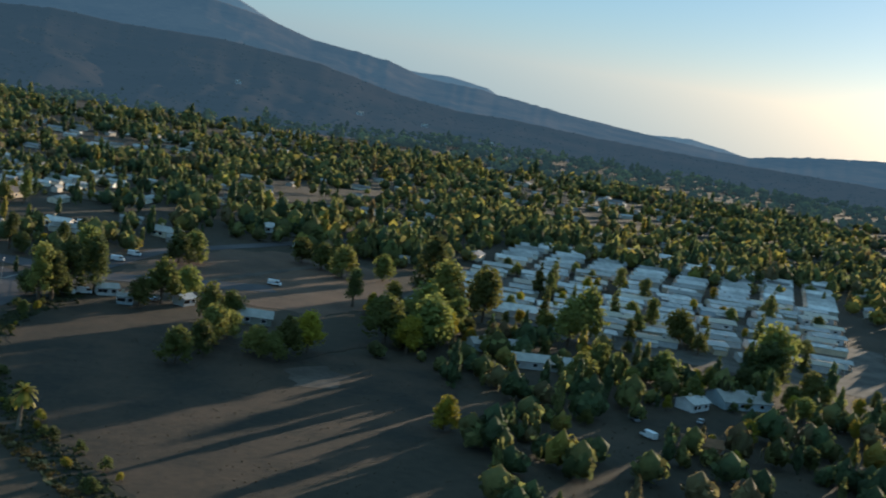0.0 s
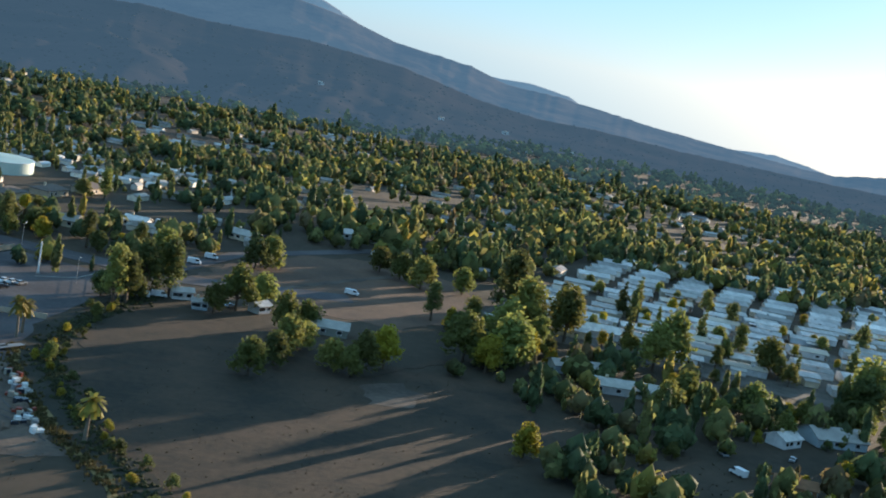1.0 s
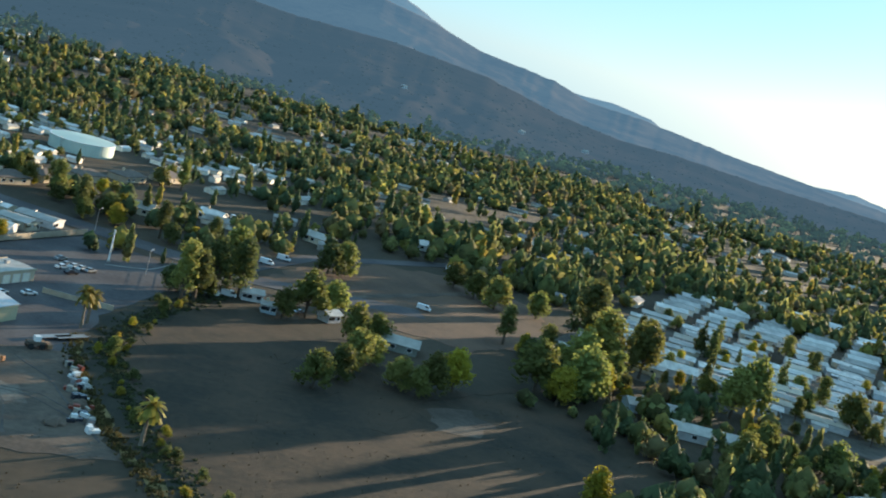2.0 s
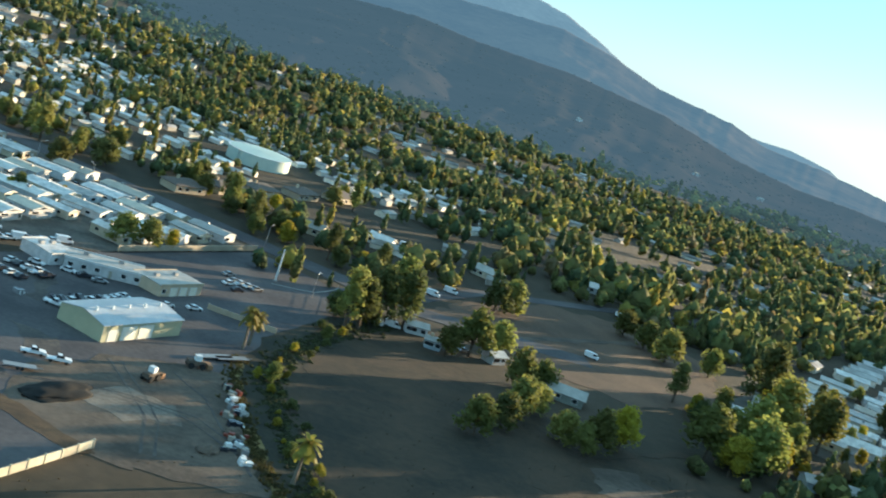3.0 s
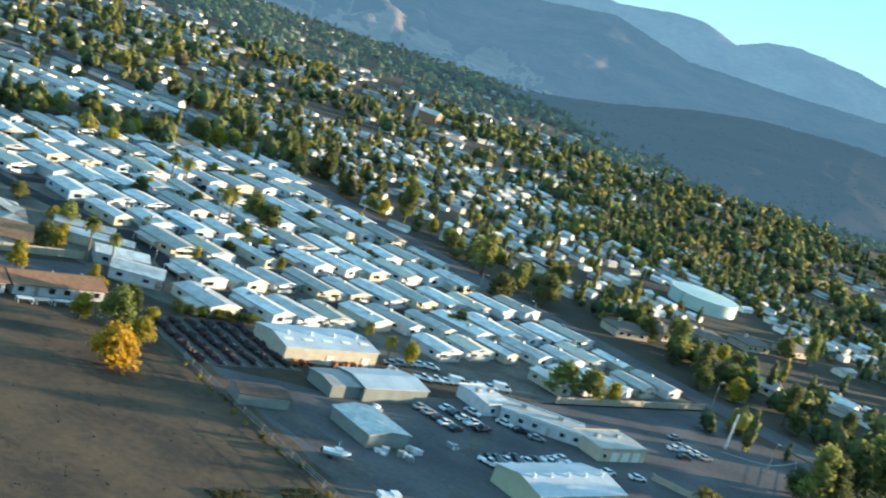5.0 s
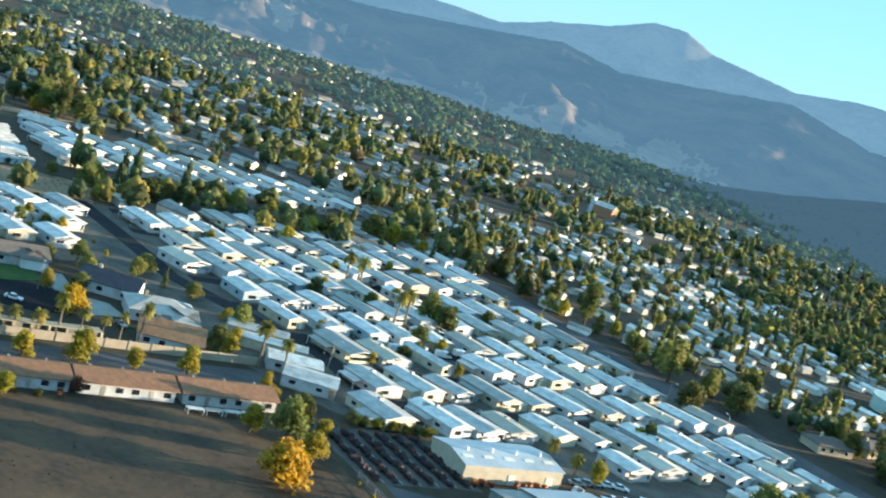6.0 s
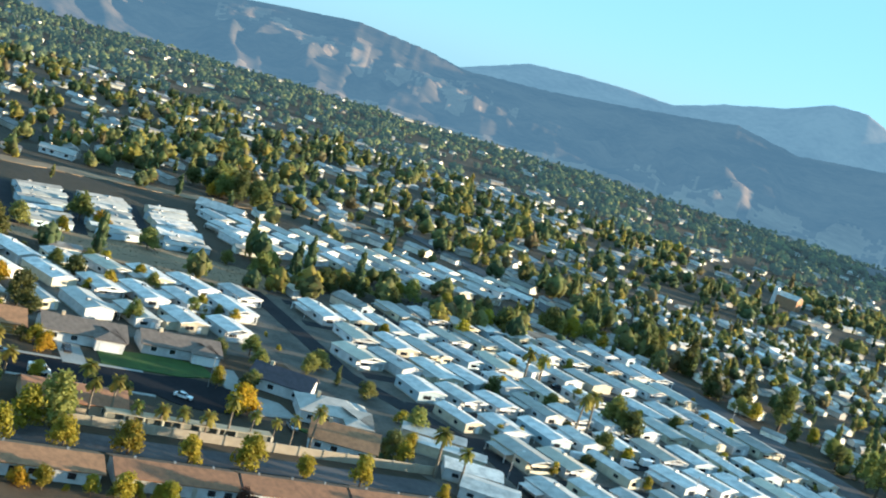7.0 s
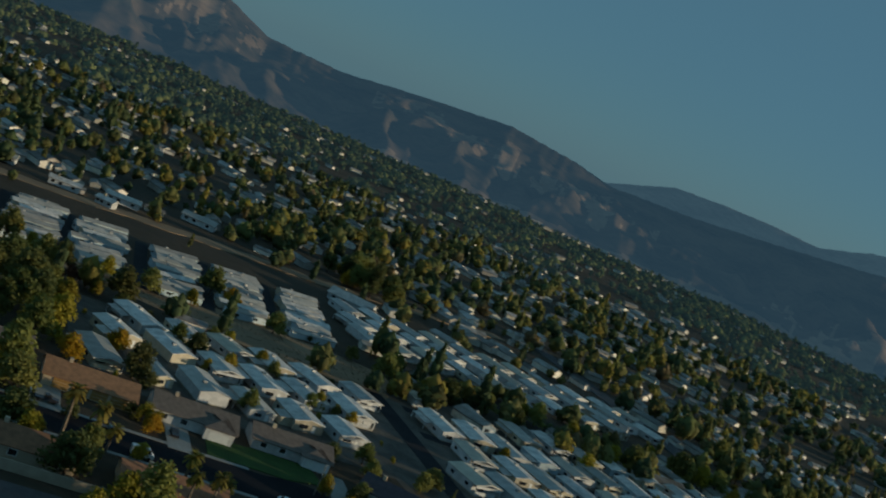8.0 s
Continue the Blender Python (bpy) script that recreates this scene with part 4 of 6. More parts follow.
def palm(rng, height, label):
    t = thing("palm_tree", pose(0, 0, -50), label, "palm tree")
    bm = bmesh.new()
    last = Vector((0, 0, -0.3))
    for i in range(1, 6):
        p = Vector((0.5 * (i / 5) ** 2, 0, height * i / 5))
        tube(bm, last, p, 0.50 - 0.05 * i, 0.46 - 0.05 * i, 8, False)
        last = p
    part("trunk", bm, M["palmbark"], t)
    bm = bmesh.new()
    for i in range(54):
        a, up = rng.uniform(0, 2 * math.pi), rng.uniform(-0.9, 1.1)
        d = Vector((math.cos(a), math.sin(a), 0))
        side = Vector((-d.y, d.x, 0))
        prev = None
        for k in range(4):
            f = k / 3
            c = last + d * 2.7 * f * math.cos(up * 0.8) + Vector((0, 0, 2.4 * f * up - 1.4 * f * f))
            w = 0.5 * (0.35 + 1.5 * f * (1.15 - f))
            pair = (bm.verts.new(c + side * w + Vector((0, 0, -0.2 * w))), bm.verts.new(c - side * w + Vector((0, 0, -0.2 * w))))
            if prev:
                bm.faces.new((prev[0], prev[1], pair[1], pair[0]))
            prev = pair
    part("fronds", bm, M["frond"], t, "yellow-green fan fronds")
    bm = bmesh.new()
    core(bm, [(last.x, last.y, last.z - 1.0, 0.75)], rng, 1.0)
    part("dead_frond_skirt", bm, M["palmbark"], t, "dry brown fronds under the crown")
    return t


trng = random.Random(21)
TREES = {
    "oak": [broadleaf("leaf", trng, 8, 4.2, 10, "olive-green broadleaf tree with uneven crown"), broadleaf("leaf", trng, 10, 4.4, 12, "tall olive-green tree with open crown"), broadleaf("leafdark", trng, 8, 4.2, 10, "dark green round-crowned tree"), broadleaf("leaf", trng, 9, 5.0, 12, "broad olive-green tree with spreading crown")],
    "gum": [broadleaf("leaf", trng, 15, 4.0, 15, "tall upright olive-green eucalyptus tree", 700, "eucalyptus_tree"), broadleaf("leafdark", trng, 14, 3.6, 14, "tall upright dark green eucalyptus tree", 700, "eucalyptus_tree")],
    "yellow": [broadleaf("leafyellow", trng, 8, 3.7, 10, "yellow-green sunlit broadleaf tree"), broadleaf("leafyellow", trng, 7, 3.0, 9, "small yellow-green tree with ragged crown")],
    "orange": [broadleaf("leaforange", trng, 6.2, 4.3, 11, "orange autumn tree beside the field")],
    "red": [broadleaf("leafred", trng, 4.5, 2.2, 7, "small dull red tree", 260)],
    "tall": [conifer("leafdark", trng, 15, 3.0, "tall dark green conifer"), conifer("leafdark", trng, 13, 2.0, "slender dark green cypress tree")],
    "palm": [palm(trng, 12, "tall fan palm with pale trunk"), palm(trng, 8, "fan palm with pale trunk")],
    "bush": [broadleaf("leafdark", trng, 3.2, 2.4, 5, "low dark green bush beside the creek", 240, "bush"), broadleaf("leafyellow", trng, 3.0, 2.2, 5, "low yellow-green bush beside the creek", 240, "bush")],
}
used = set()


def plant(kind, s, u, size=1.0, group=""):
    base = trng.choice(TREES[kind])
    x, y = xy(s, u)
    m = pose(x, y, gz(x, y), 0, 0, trng.uniform(0, 360)) @ Matrix.Diagonal((size * trng.uniform(0.9, 1.1), size * trng.uniform(0.9, 1.1), size * trng.uniform(0.9, 1.15), 1))
    if base.name not in used:
        used.add(base.name)
        base.matrix_world = m
        ob = base
    else:
        ob = copy_thing(base, m)
        ob.matrix_world = m
    if group:
        tagged(ob, group=group)
    return ob


def plant_xy(kind, x, y, size=1.0, group=""):
    return plant(kind, *su(x, y), size, group)


# the group round the farmhouses and along the far side of the dark field
for kind, x, y, size in (("gum", 12, 370, 0.9), ("gum", 17, 384, 1.05), ("gum", 22, 396, 0.95), ("gum", 8, 366, 0.8), ("gum", 26, 390, 0.9), ("oak", 15, 378, 1.0), ("oak", 4, 376, 1.0), ("oak", 47, 305, 0.9), ("oak", 55, 318, 1.0), ("oak", 60, 330, 1.0), ("oak", 66, 340, 1.0),
        ("yellow", 90, 330, 1.25), ("oak", 82, 322, 1.0), ("oak", 77, 316, 0.9), ("oak", 72, 322, 0.9), ("oak", 62, 360, 1.1), ("oak", 70, 366, 1.1), ("oak", 40, 372, 1.1), ("oak", 48, 380, 1.2), ("oak", 58, 392, 1.0),
        ("yellow", 125, 340, 1.3), ("oak", 134, 347, 1.2), ("yellow", 143, 356, 1.1), ("oak", 120, 350, 1.1), ("oak", 140, 372, 1.3), ("gum", 150, 384, 0.85), ("oak", 158, 404, 1.5), ("yellow", 160, 415, 1.3), ("gum", 158, 429, 0.9), ("oak", 166, 445, 1.4),
        ("oak", 146, 461, 1.3), ("oak", 128, 460, 1.3), ("oak", 115, 484, 1.2), ("oak", 122, 474, 1.1), ("oak", 171, 399, 1.3), ("yellow", 115, 260, 0.8), ("tall", 221, 458, 1.25), ("tall", 226, 468, 1.3), ("tall", 218, 464, 1.1), ("oak", 205, 379, 1.4), ("oak", 196, 372, 1.2),
        ("oak", 211, 323, 1.1), ("oak", 263, 341, 1.6), ("oak", 256, 332, 1.3), ("oak", 190, 330, 1.0), ("oak", 176, 312, 1.0), ("tall", 240, 430, 0.8), ("tall", 196, 400, 0.8), ("oak", 250, 390, 1.1), ("oak", 176, 420, 1.1), ("oak", 60, 455, 1.2), ("oak", 66, 462, 1.1)):
    plant_xy(kind, x, y, size * (1.55 if kind == "gum" else 1.0) * (1.5 if x >= 115 and y < 450 else 1.2 if 40 < x < 95 else 1.0))
plant("palm", -118, 206, 1.15)
plant("palm", -177.5, 261, 1.15)
plant("palm", -179.5, 266, 1.2)
plant("orange", -256, 152, 1.35)
plant("yellow", -267, 164, 1.05)
plant("oak", -278, 163, 1.0)
plant("yellow", -282, 156, 1.0)
for i in range(36):
    f = i / 35
    s, u = np.interp(f, (0, 0.3, 0.55, 0.75, 1), (-84, -131, -160, -178, -186)), np.interp(f, (0, 0.3, 0.55, 0.75, 1), (186, 222, 252, 292, 338))
    plant("bush" if i % 9 else "oak", s + trng.uniform(-4, 4), u + trng.uniform(-4, 4), trng.uniform(0.4, 0.95) if i % 9 else 0.5, "creek bushes")
for i in range(13):
    plant("palm", -331 + trng.uniform(-2, 2), 84 + 5.2 * i, trng.uniform(0.55, 0.8), "palms along the wall")
for i in range(7):
    plant("yellow", -312 + trng.uniform(-1, 1), 74 + 13 * i, trng.uniform(0.75, 1.05), "street trees behind the long buildings")
for kind, s, u, size in (("orange", -349, 134, 1.05), ("yellow", -366, 132, 0.8), ("palm", -326, 177, 1.0), ("palm", -320, 181, 0.8), ("yellow", -330, 170, 0.7), ("yellow", -289, 95, 0.8), ("yellow", -290, 104, 0.8), ("red", -294, 120, 1.0), ("red", -300, 143, 0.9),
        ("oak", -336, 340, 1.0), ("oak", -250, 300, 1.0), ("yellow", -248, 308, 0.9), ("oak", -254, 292, 1.1), ("red", -302, 214, 1.0), ("palm", -272, 232, 0.8), ("palm", -268, 238, 0.8), ("yellow", -266, 244, 0.9),
        ("tall", -396, 262, 0.6), ("oak", -388, 266, 1.1), ("oak", -384, 270, 1.1), ("palm", -374, 244, 1.0), ("palm", -377, 250, 1.0), ("palm", -420, 250, 1.0), ("palm", -430, 262, 1.0), ("yellow", -470, 250, 1.0), ("oak", -372, 143, 0.6), ("oak", -400, 150, 0.7), ("oak", -392, 165, 0.7)):
    plant(kind, s, u, size)
for i in range(34):
    plant(trng.choice(("oak", "oak", "yellow", "gum", "tall")), -575 + 7.2 * i + trng.uniform(-3, 3), 358 + trng.uniform(-5, 14), trng.uniform(0.7, 1.3), "trees along the road")
for i in range(22):
    plant(trng.choice(("oak", "oak", "yellow")), -500 + trng.uniform(-16, 10), 180 + 7.5 * i + trng.uniform(-3, 3), trng.uniform(0.7, 1.2), "trees at the park's back edge")

# ---- far suburb and woods ----
frng = np.random.default_rng(5)


def template_tree(lobes, tall, sprays=26):
    bm = bmesh.new()
    r2 = random.Random(int(tall * 100))
    for cx, cy, cz, r in lobes:
        m = Matrix.Translation((cx, cy, cz)) @ Matrix.Diagonal((r, r, r * 1.1, 1))
        made = bmesh.ops.create_icosphere(bm, subdivisions=1, radius=1.0, matrix=m)
        for v in made["verts"]:
            v.co += (v.co - Vector((cx, cy, cz))) * r2.uniform(-0.35, 0.3)
    leaf_cloud(bm, lobes, sprays, 0.22 if sprays < 50 else 0.13, r2)
    bmesh.ops.triangulate(bm, faces=bm.faces)
    bm.verts.index_update()
    v = np.array([q.co for q in bm.verts])
    f = np.array([[q.index for q in fc.verts] for fc in bm.faces])
    bm.free()
    return v, f, np.zeros(len(f), int)


def template_house():
    bm = bmesh.new()
    gable_walls(bm, -1, 1, -0.5, 0.5, 0, 0.26, 0.12)
    nw = len(bm.faces)
    gable(bm, -1, 1, -0.5, 0.5, 0.27, 0.12, 0.05, 0.03)
    bmesh.ops.recalc_face_normals(bm, faces=bm.faces)
    z = [(0 if i < nw else 1) for i in range(len(bm.faces))]
    lay = bm.faces.layers.int.new("which")
    for fc, k in zip(bm.faces, z):
        fc[lay] = k
    bmesh.ops.triangulate(bm, faces=bm.faces)
    bm.verts.index_update()
    v = np.array([q.co for q in bm.verts])
    f = np.array([[q.index for q in fc.verts] for fc in bm.faces])
    mi = np.array([fc[lay] for fc in bm.faces])
    bm.free()
    return v, f, mi


CLEAR = [(-642, -612, 30, 200), (-720, -640, 185, 240), (-480, -246, 40, 352), (-330, -150, 30, 330), (-190, 0, 190, 330), (-205, -85, 300, 500), (-100, 95, 420, 640), (-610, -485, 20, 182), (-345, -208, 352, 384), (-610, -540, 180, 345), (-390, -335, 466, 520), (-892, -838, 700, 756), (-326, -296, 374, 502)]
DENSE = (-680, -300, 380, 640)


def is_clear(s, u):
    return any(a <= s <= b and c <= u <= d for a, b, c, d in CLEAR)


def is_dense(s, u):
    return DENSE[0] < s < DENSE[1] and DENSE[2] < u < DENSE[3]


def band(n, r0, r1, a0, a1):
    r = np.sqrt(frng.uniform(r0 * r0, r1 * r1, n))
    a = np.radians(frng.uniform(a0, a1, n))
    return np.stack([r * np.sin(a), r * np.cos(a)], -1)


CROWNS = (([(0, 0, 0.62, 0.36), (0.22, 0.1, 0.5, 0.28), (-0.2, -0.12, 0.48, 0.28), (-0.05, 0.2, 0.4, 0.25)], 1.0), ([(0, 0, 0.32, 0.28), (0.04, 0, 0.52, 0.24), (-0.03, 0.04, 0.7, 0.18), (0, 0.03, 0.88, 0.12)], 1.6), ([(0.1, 0, 0.45, 0.38), (-0.25, 0.1, 0.4, 0.3), (0.02, -0.25, 0.36, 0.26)], 0.8))
NEAR_TT = [template_tree(lobes, tall, 90) for lobes, tall in CROWNS]
TT = [template_tree([(0, 0, 0.62, 0.40), (0.22, 0.1, 0.5, 0.3), (-0.2, -0.12, 0.48, 0.3)], 1.0), template_tree([(0, 0, 0.36, 0.30), (0.02, 0, 0.62, 0.24), (0, 0.03, 0.86, 0.14)], 1.6), template_tree([(0.1, 0, 0.45, 0.42), (-0.25, 0.1, 0.4, 0.32)], 0.8)]
sets, distant = [], []
for n, r0, r1, a0, a1, w, h in ((2300, 330, 600, -80, 62, 6.2, 6.4), (2300, 600, 800, -80, 62, 6.2, 6.4), (2400, 420, 900, -12, 62, 7.0, 7.2), (5600, 800, 1400, -80, 62, 6.8, 6.6), (2400, 850, 1500, -8, 60, 8.5, 7.0), (4600, 1400, 2300, -80, 4, 9, 7.0), (4800, 2300, 3120, -80, -7, 11, 6.5), (2600, 1400, 2100, 4, 60, 10, 7)):
    groups = ([], [], [])
    for x, y in band(n, r0, r1, a0, a1):
        s, u = su(x, y)
        if is_clear(s, u):
            continue
        thick = noise.noise((x / 110, y / 110, 1.7)) + 0.5 * noise.noise((x / 38, y / 38, 8))
        if thick < float(frng.uniform(-0.6, 0.2)):
            continue
        k = int(frng.choice(3, p=(0.5, 0.25, 0.25)))
        q = float(frng.uniform(0.5, 1.35)) * (1.1 + 0.45 * thick) * (0.7 if is_dense(s, u) else 1)
        groups[k].append((x, y, gz(x, y) - 0.3, float(frng.uniform(0, 6.28)), w * q * (0.7 if k == 1 else 1), h * q * (1.5 if k == 1 else 1)))
    for k in range(3):
        kinds = NEAR_TT if r0 < 400 else TT
        v, f, mi = spread(kinds[k], groups[k])
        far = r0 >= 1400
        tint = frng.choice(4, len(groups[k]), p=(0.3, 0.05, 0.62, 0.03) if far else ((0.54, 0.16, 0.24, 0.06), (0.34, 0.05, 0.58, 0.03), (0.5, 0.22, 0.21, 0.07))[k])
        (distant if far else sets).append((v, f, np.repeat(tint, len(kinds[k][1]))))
# the far bands use the foliage copies that carry the emitted haze
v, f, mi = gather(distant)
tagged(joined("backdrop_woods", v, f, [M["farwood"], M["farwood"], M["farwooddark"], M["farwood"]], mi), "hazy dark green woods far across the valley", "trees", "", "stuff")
groups = ([], [], [])
for i in range(380):
    s, u = float(frng.uniform(DENSE[0], DENSE[1])), float(frng.uniform(DENSE[2], DENSE[3]))
    if is_clear(s, u):
        continue
    x, y = xy(s, u)
    k = int(frng.choice(3, p=(0.4, 0.4, 0.2)))
    q = float(frng.uniform(0.6, 1.25))
    groups[k].append((x, y, gz(x, y) - 0.3, float(frng.uniform(0, 6.28)), 5.2 * q * (0.7 if k == 1 else 1), 6.2 * q * (1.5 if k == 1 else 1)))
for k in range(3):
    v, f, mi = spread(NEAR_TT[k], groups[k])
    sets.append((v, f, np.repeat(frng.choice(4, len(groups[k]), p=(0.5, 0.2, 0.24, 0.06)), len(NEAR_TT[k][1]))))
groups = ([], [], [])
for i in range(330):
    s, u = float(frng.uniform(-60, 120)), float(frng.uniform(205, 402))
    if s < -52 + 0.42 * max(0.0, 330 - u) or noise.noise((s / 22, u / 22, 5)) < float(frng.uniform(-0.5, 0.3)):
        continue
    x, y = xy(s, u)
    k = int(frng.choice(3, p=(0.45, 0.2, 0.35)))
    q = float(frng.uniform(0.5, 1.2))
    groups[k].append((x, y, -0.3, float(frng.uniform(0, 6.28)), 8.5 * q * (0.7 if k == 1 else 1), 9.5 * q * (1.4 if k == 1 else 1)))
for k in range(3):
    v, f, mi = spread(NEAR_TT[k], groups[k])
    sets.append((v, f, np.repeat(frng.choice(4, len(groups[k]), p=(0.35, 0.08, 0.45, 0.12)), len(NEAR_TT[k][1]))))
v, f, mi = gather(sets)
tagged(joined("suburb_trees", v, f, [M["wood"], M["woodyellow"], M["wooddark"], M["woodbrown"]], mi), "mixed green trees filling the suburb and valley floor", "trees", "", "stuff")
spots = []
for i in range(2400):
    f = frng.random()
    s, u = np.interp(f, (0, 0.25, 0.45, 0.62, 0.8, 1), (-36, -112, -150, -167, -178, -186)), np.interp(f, (0, 0.25, 0.45, 0.62, 0.8, 1), (146, 204, 238, 258, 290, 345))
    x, y = xy(s + frng.normal(1.0, 2.2), u + frng.normal(1.0, 2.2))
    q = float(frng.uniform(0.4, 1.25))
    spots.append((x, y, -0.5, float(frng.uniform(0, 6.28)), q * 1.3, q))
v, f, mi = spread(TT[2], spots)
tagged(joined("creek_scrub", v, f, [M["scrub"]], mi), "dark scrub filling the creek bed", "scrub", "", "stuff")
# brush on the foothill, thicker low down and in its gullies
hillside = bpy.data.objects["backdrop_foothill"].data.vertices
bm = bmesh.new()
made = bmesh.ops.create_icosphere(bm, subdivisions=1, radius=1.0)
for q in made["verts"]:
    q.co *= trng.uniform(0.7, 1.25)
bm.verts.index_update()
BRUSH = (np.array([q.co for q in bm.verts]), np.array([[q.index for q in fc.verts] for fc in bm.faces]), np.zeros(len(bm.faces), int))
bm.free()
spots = []
columns = len(hillside) // 64
while len(spots) < 5000:
    i, j = int(frng.integers(0, columns - 1)), int(60 * frng.random() ** 1.5)
    a, b, c = hillside[i * 64 + j].co, hillside[(i + 1) * 64 + j].co, hillside[i * 64 + j + 1].co
    if noise.noise((a.x / 90, a.y / 90, 4)) + 0.6 * noise.noise((a.x / 30, a.y / 30, 4)) < float(frng.uniform(-0.5, 0.5)):
        continue
    p = a + (b - a) * float(frng.random()) + (c - a) * float(frng.random())
    q = float(frng.uniform(1.0, 2.4))
    spots.append((p.x, p.y, p.z + 0.2 * q, float(frng.uniform(0, 6.28)), q * 1.4, q * 0.8))
# the clumps' material includes the painted haze glow
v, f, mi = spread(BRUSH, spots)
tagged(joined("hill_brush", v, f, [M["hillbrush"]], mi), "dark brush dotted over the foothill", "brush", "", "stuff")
TH = template_house()
places = []
for n, r0, r1, a0, a1 in ((480, 400, 800, -78, -8), (150, 420, 800, -8, 58), (1250, 800, 1500, -78, -8), (220, 800, 1400, -8, 36), (420, 1500, 2600, -78, 0), (90, 2980, 3130, -48, -13), (40, 1500, 2300, 3, 20)):
    for x, y in band(n, r0, r1, a0, a1):
        s, u = su(x, y)
        if is_clear(s, u) or is_dense(s, u):
            continue
        q = float(frng.uniform(4.4, 7.0)) * (1.0 if r0 < 1400 else 1.3 if r0 < 2500 else 2.0)
        places.append((x, y, gz(x, y), radians(-GRID) + float(frng.choice((0.6, 0.5, 0.0, 1.57))), q, q * 1.5))
def in_gate(x, y):
    s, u = su(x, y)
    return -262 < s < -188 and 320 < u < 385


places = [q for q in places if not in_gate(q[0], q[1])]
v, f, mi = spread(TH, places)
tagged(joined("suburb_houses", v, f, [M["farwall"], M["farroof"]], mi, False), "pale houses among the suburb's trees", "houses", "", "stuff")
# the dense park beyond the road, and the far end of the park across the field
places = []
for i in range(26):
    for j in range(20):
        s, u = -672 + 14.5 * i + frng.uniform(-2.5, 2.5), 388 + 12.6 * j + frng.uniform(-2, 2) + 3 * (i % 4)
        if not is_clear(s, u) and frng.random() < 0.74:
            x, y = xy(s, u)
            places.append((x, y, gz(x, y), radians(-GRID) + float(frng.choice((0.1, 0.15, 1.65), p=(0.45, 0.3, 0.25))) + frng.uniform(-0.12, 0.12), float(frng.uniform(2.8, 4.7)), float(frng.uniform(6.0, 8.4))))
for i in range(8):
    for j in range(10, 19):
        s, u = -84 + 22 * i, 432 + 15.5 * j + 5 * i
        x, y = xy(s, u)
        places.append((x, y, gz(x, y), radians(-GRID) + 0.35, 7.5, 10.0))
v, f, mi = spread(TH, places)
tagged(joined("far_park_homes", v, f, [M["farwall"], M["farpark"], M["farroof"]], np.where((mi == 1) & (np.repeat(frng.random(len(places)), len(TH[1])) < 0.2), 2, mi), False), "rows of small white mobile homes in the far park", "mobile homes", "", "stuff")


def tuft():
    bm = bmesh.new()
    r3 = random.Random(3)
    for k in range(7):
        a = 0.9 * k + r3.uniform(-0.3, 0.3)
        d = Vector((math.cos(a), math.sin(a), 0))
        p = d * r3.uniform(0.1, 0.5)
        side = Vector((-d.y, d.x, 0)) * r3.uniform(0.18, 0.34)
        tip = p + d * r3.uniform(0.1, 0.4) + Vector((0, 0, r3.uniform(0.6, 1.1)))
        bm.faces.new([bm.verts.new(q) for q in (p - side, p + side, tip)])
    bm.verts.index_update()
    v = np.array([q.co for q in bm.verts])
    f = np.array([[q.index for q in fc.verts] for fc in bm.faces])
    bm.free()
    return v, f, np.zeros(len(f), int)


def tufts(name, ring, n, size, material, label):
    """Loose clumps of dry grass thrown over a rectangle of the plan."""
    s0, s1, u0, u1 = ring
    spots = []
    while len(spots) < n:
        s, u = float(frng.uniform(s0, s1)), float(frng.uniform(u0, u1))
        if noise.noise((s * 0.06, u * 0.06, 2)) + 0.5 * noise.noise((s * 0.2, u * 0.2, 4)) < float(frng.uniform(-0.5, 0.35)):
            continue
        q = size * float(frng.uniform(0.5, 1.5))
        x, y = xy(s, u)
        spots.append((x, y, 0.04, float(frng.uniform(0, 6.28)), q * 1.4, q))
    v, f, mi = spread(tuft(), spots)
    tagged(joined(name, v, f, [M[material]], mi), label, "grass", "", "stuff")


tufts("field_grass", (-140, -20, 150, 335), 900, 0.2, "drygrass", "dark dry grass clumps over the field")
tufts("fallow_grass", (-290, -176, 40, 170), 500, 0.2, "drygrass", "thin dry stubble over the fallow field")
tufts("weed_clumps", (-201, -177, 146, 170), 1100, 0.5, "weedtuft", "yellowish weed clumps beside the yard fence")
spots = []
for i in range(900):
    f = float(frng.random())
    s, u = np.interp(f, (0, 0.3, 0.5, 0.7, 0.85, 1), (-60, -106, -127, -144, -160, -173)), np.interp(f, (0, 0.3, 0.5, 0.7, 0.85, 1), (157, 193, 207, 221, 237, 254))
    x, y = xy(s + frng.normal(0, 1.3), u + frng.normal(0, 1.3))
    q = float(frng.uniform(0.3, 0.9))
    spots.append((x, y, 0.08, float(frng.uniform(0, 6.28)), q * 1.3, q))
v, f, mi = spread(tuft(), spots)
tagged(joined("bank_grass", v, f, [M["weedtuft"]], mi), "yellow dry grass clumps along the creek bank", "grass", "", "stuff")
tufts("strip_grass", (-516, -484, 60, 180), 700, 0.22, "drygrass", "brown dry grass clumps over the strip")
tufts("creek_grass", (-20, 60, 200, 330), 500, 0.25, "drygrass", "dark dry grass clumps beyond the creek")


# ---- vehicles ----
def section(bm, ring, y0, y1):
    """A closed side view in x, z drawn out across y."""
    a = [bm.verts.new((x, y0, z)) for x, z in ring]
    b = [bm.verts.new((x, y1, z)) for x, z in ring]
    n = len(ring)
    bm.faces.new(a)
    bm.faces.new(b[::-1])
    for i in range(n):
        bm.faces.new((a[i], b[i], b[(i + 1) % n], a[(i + 1) % n]))


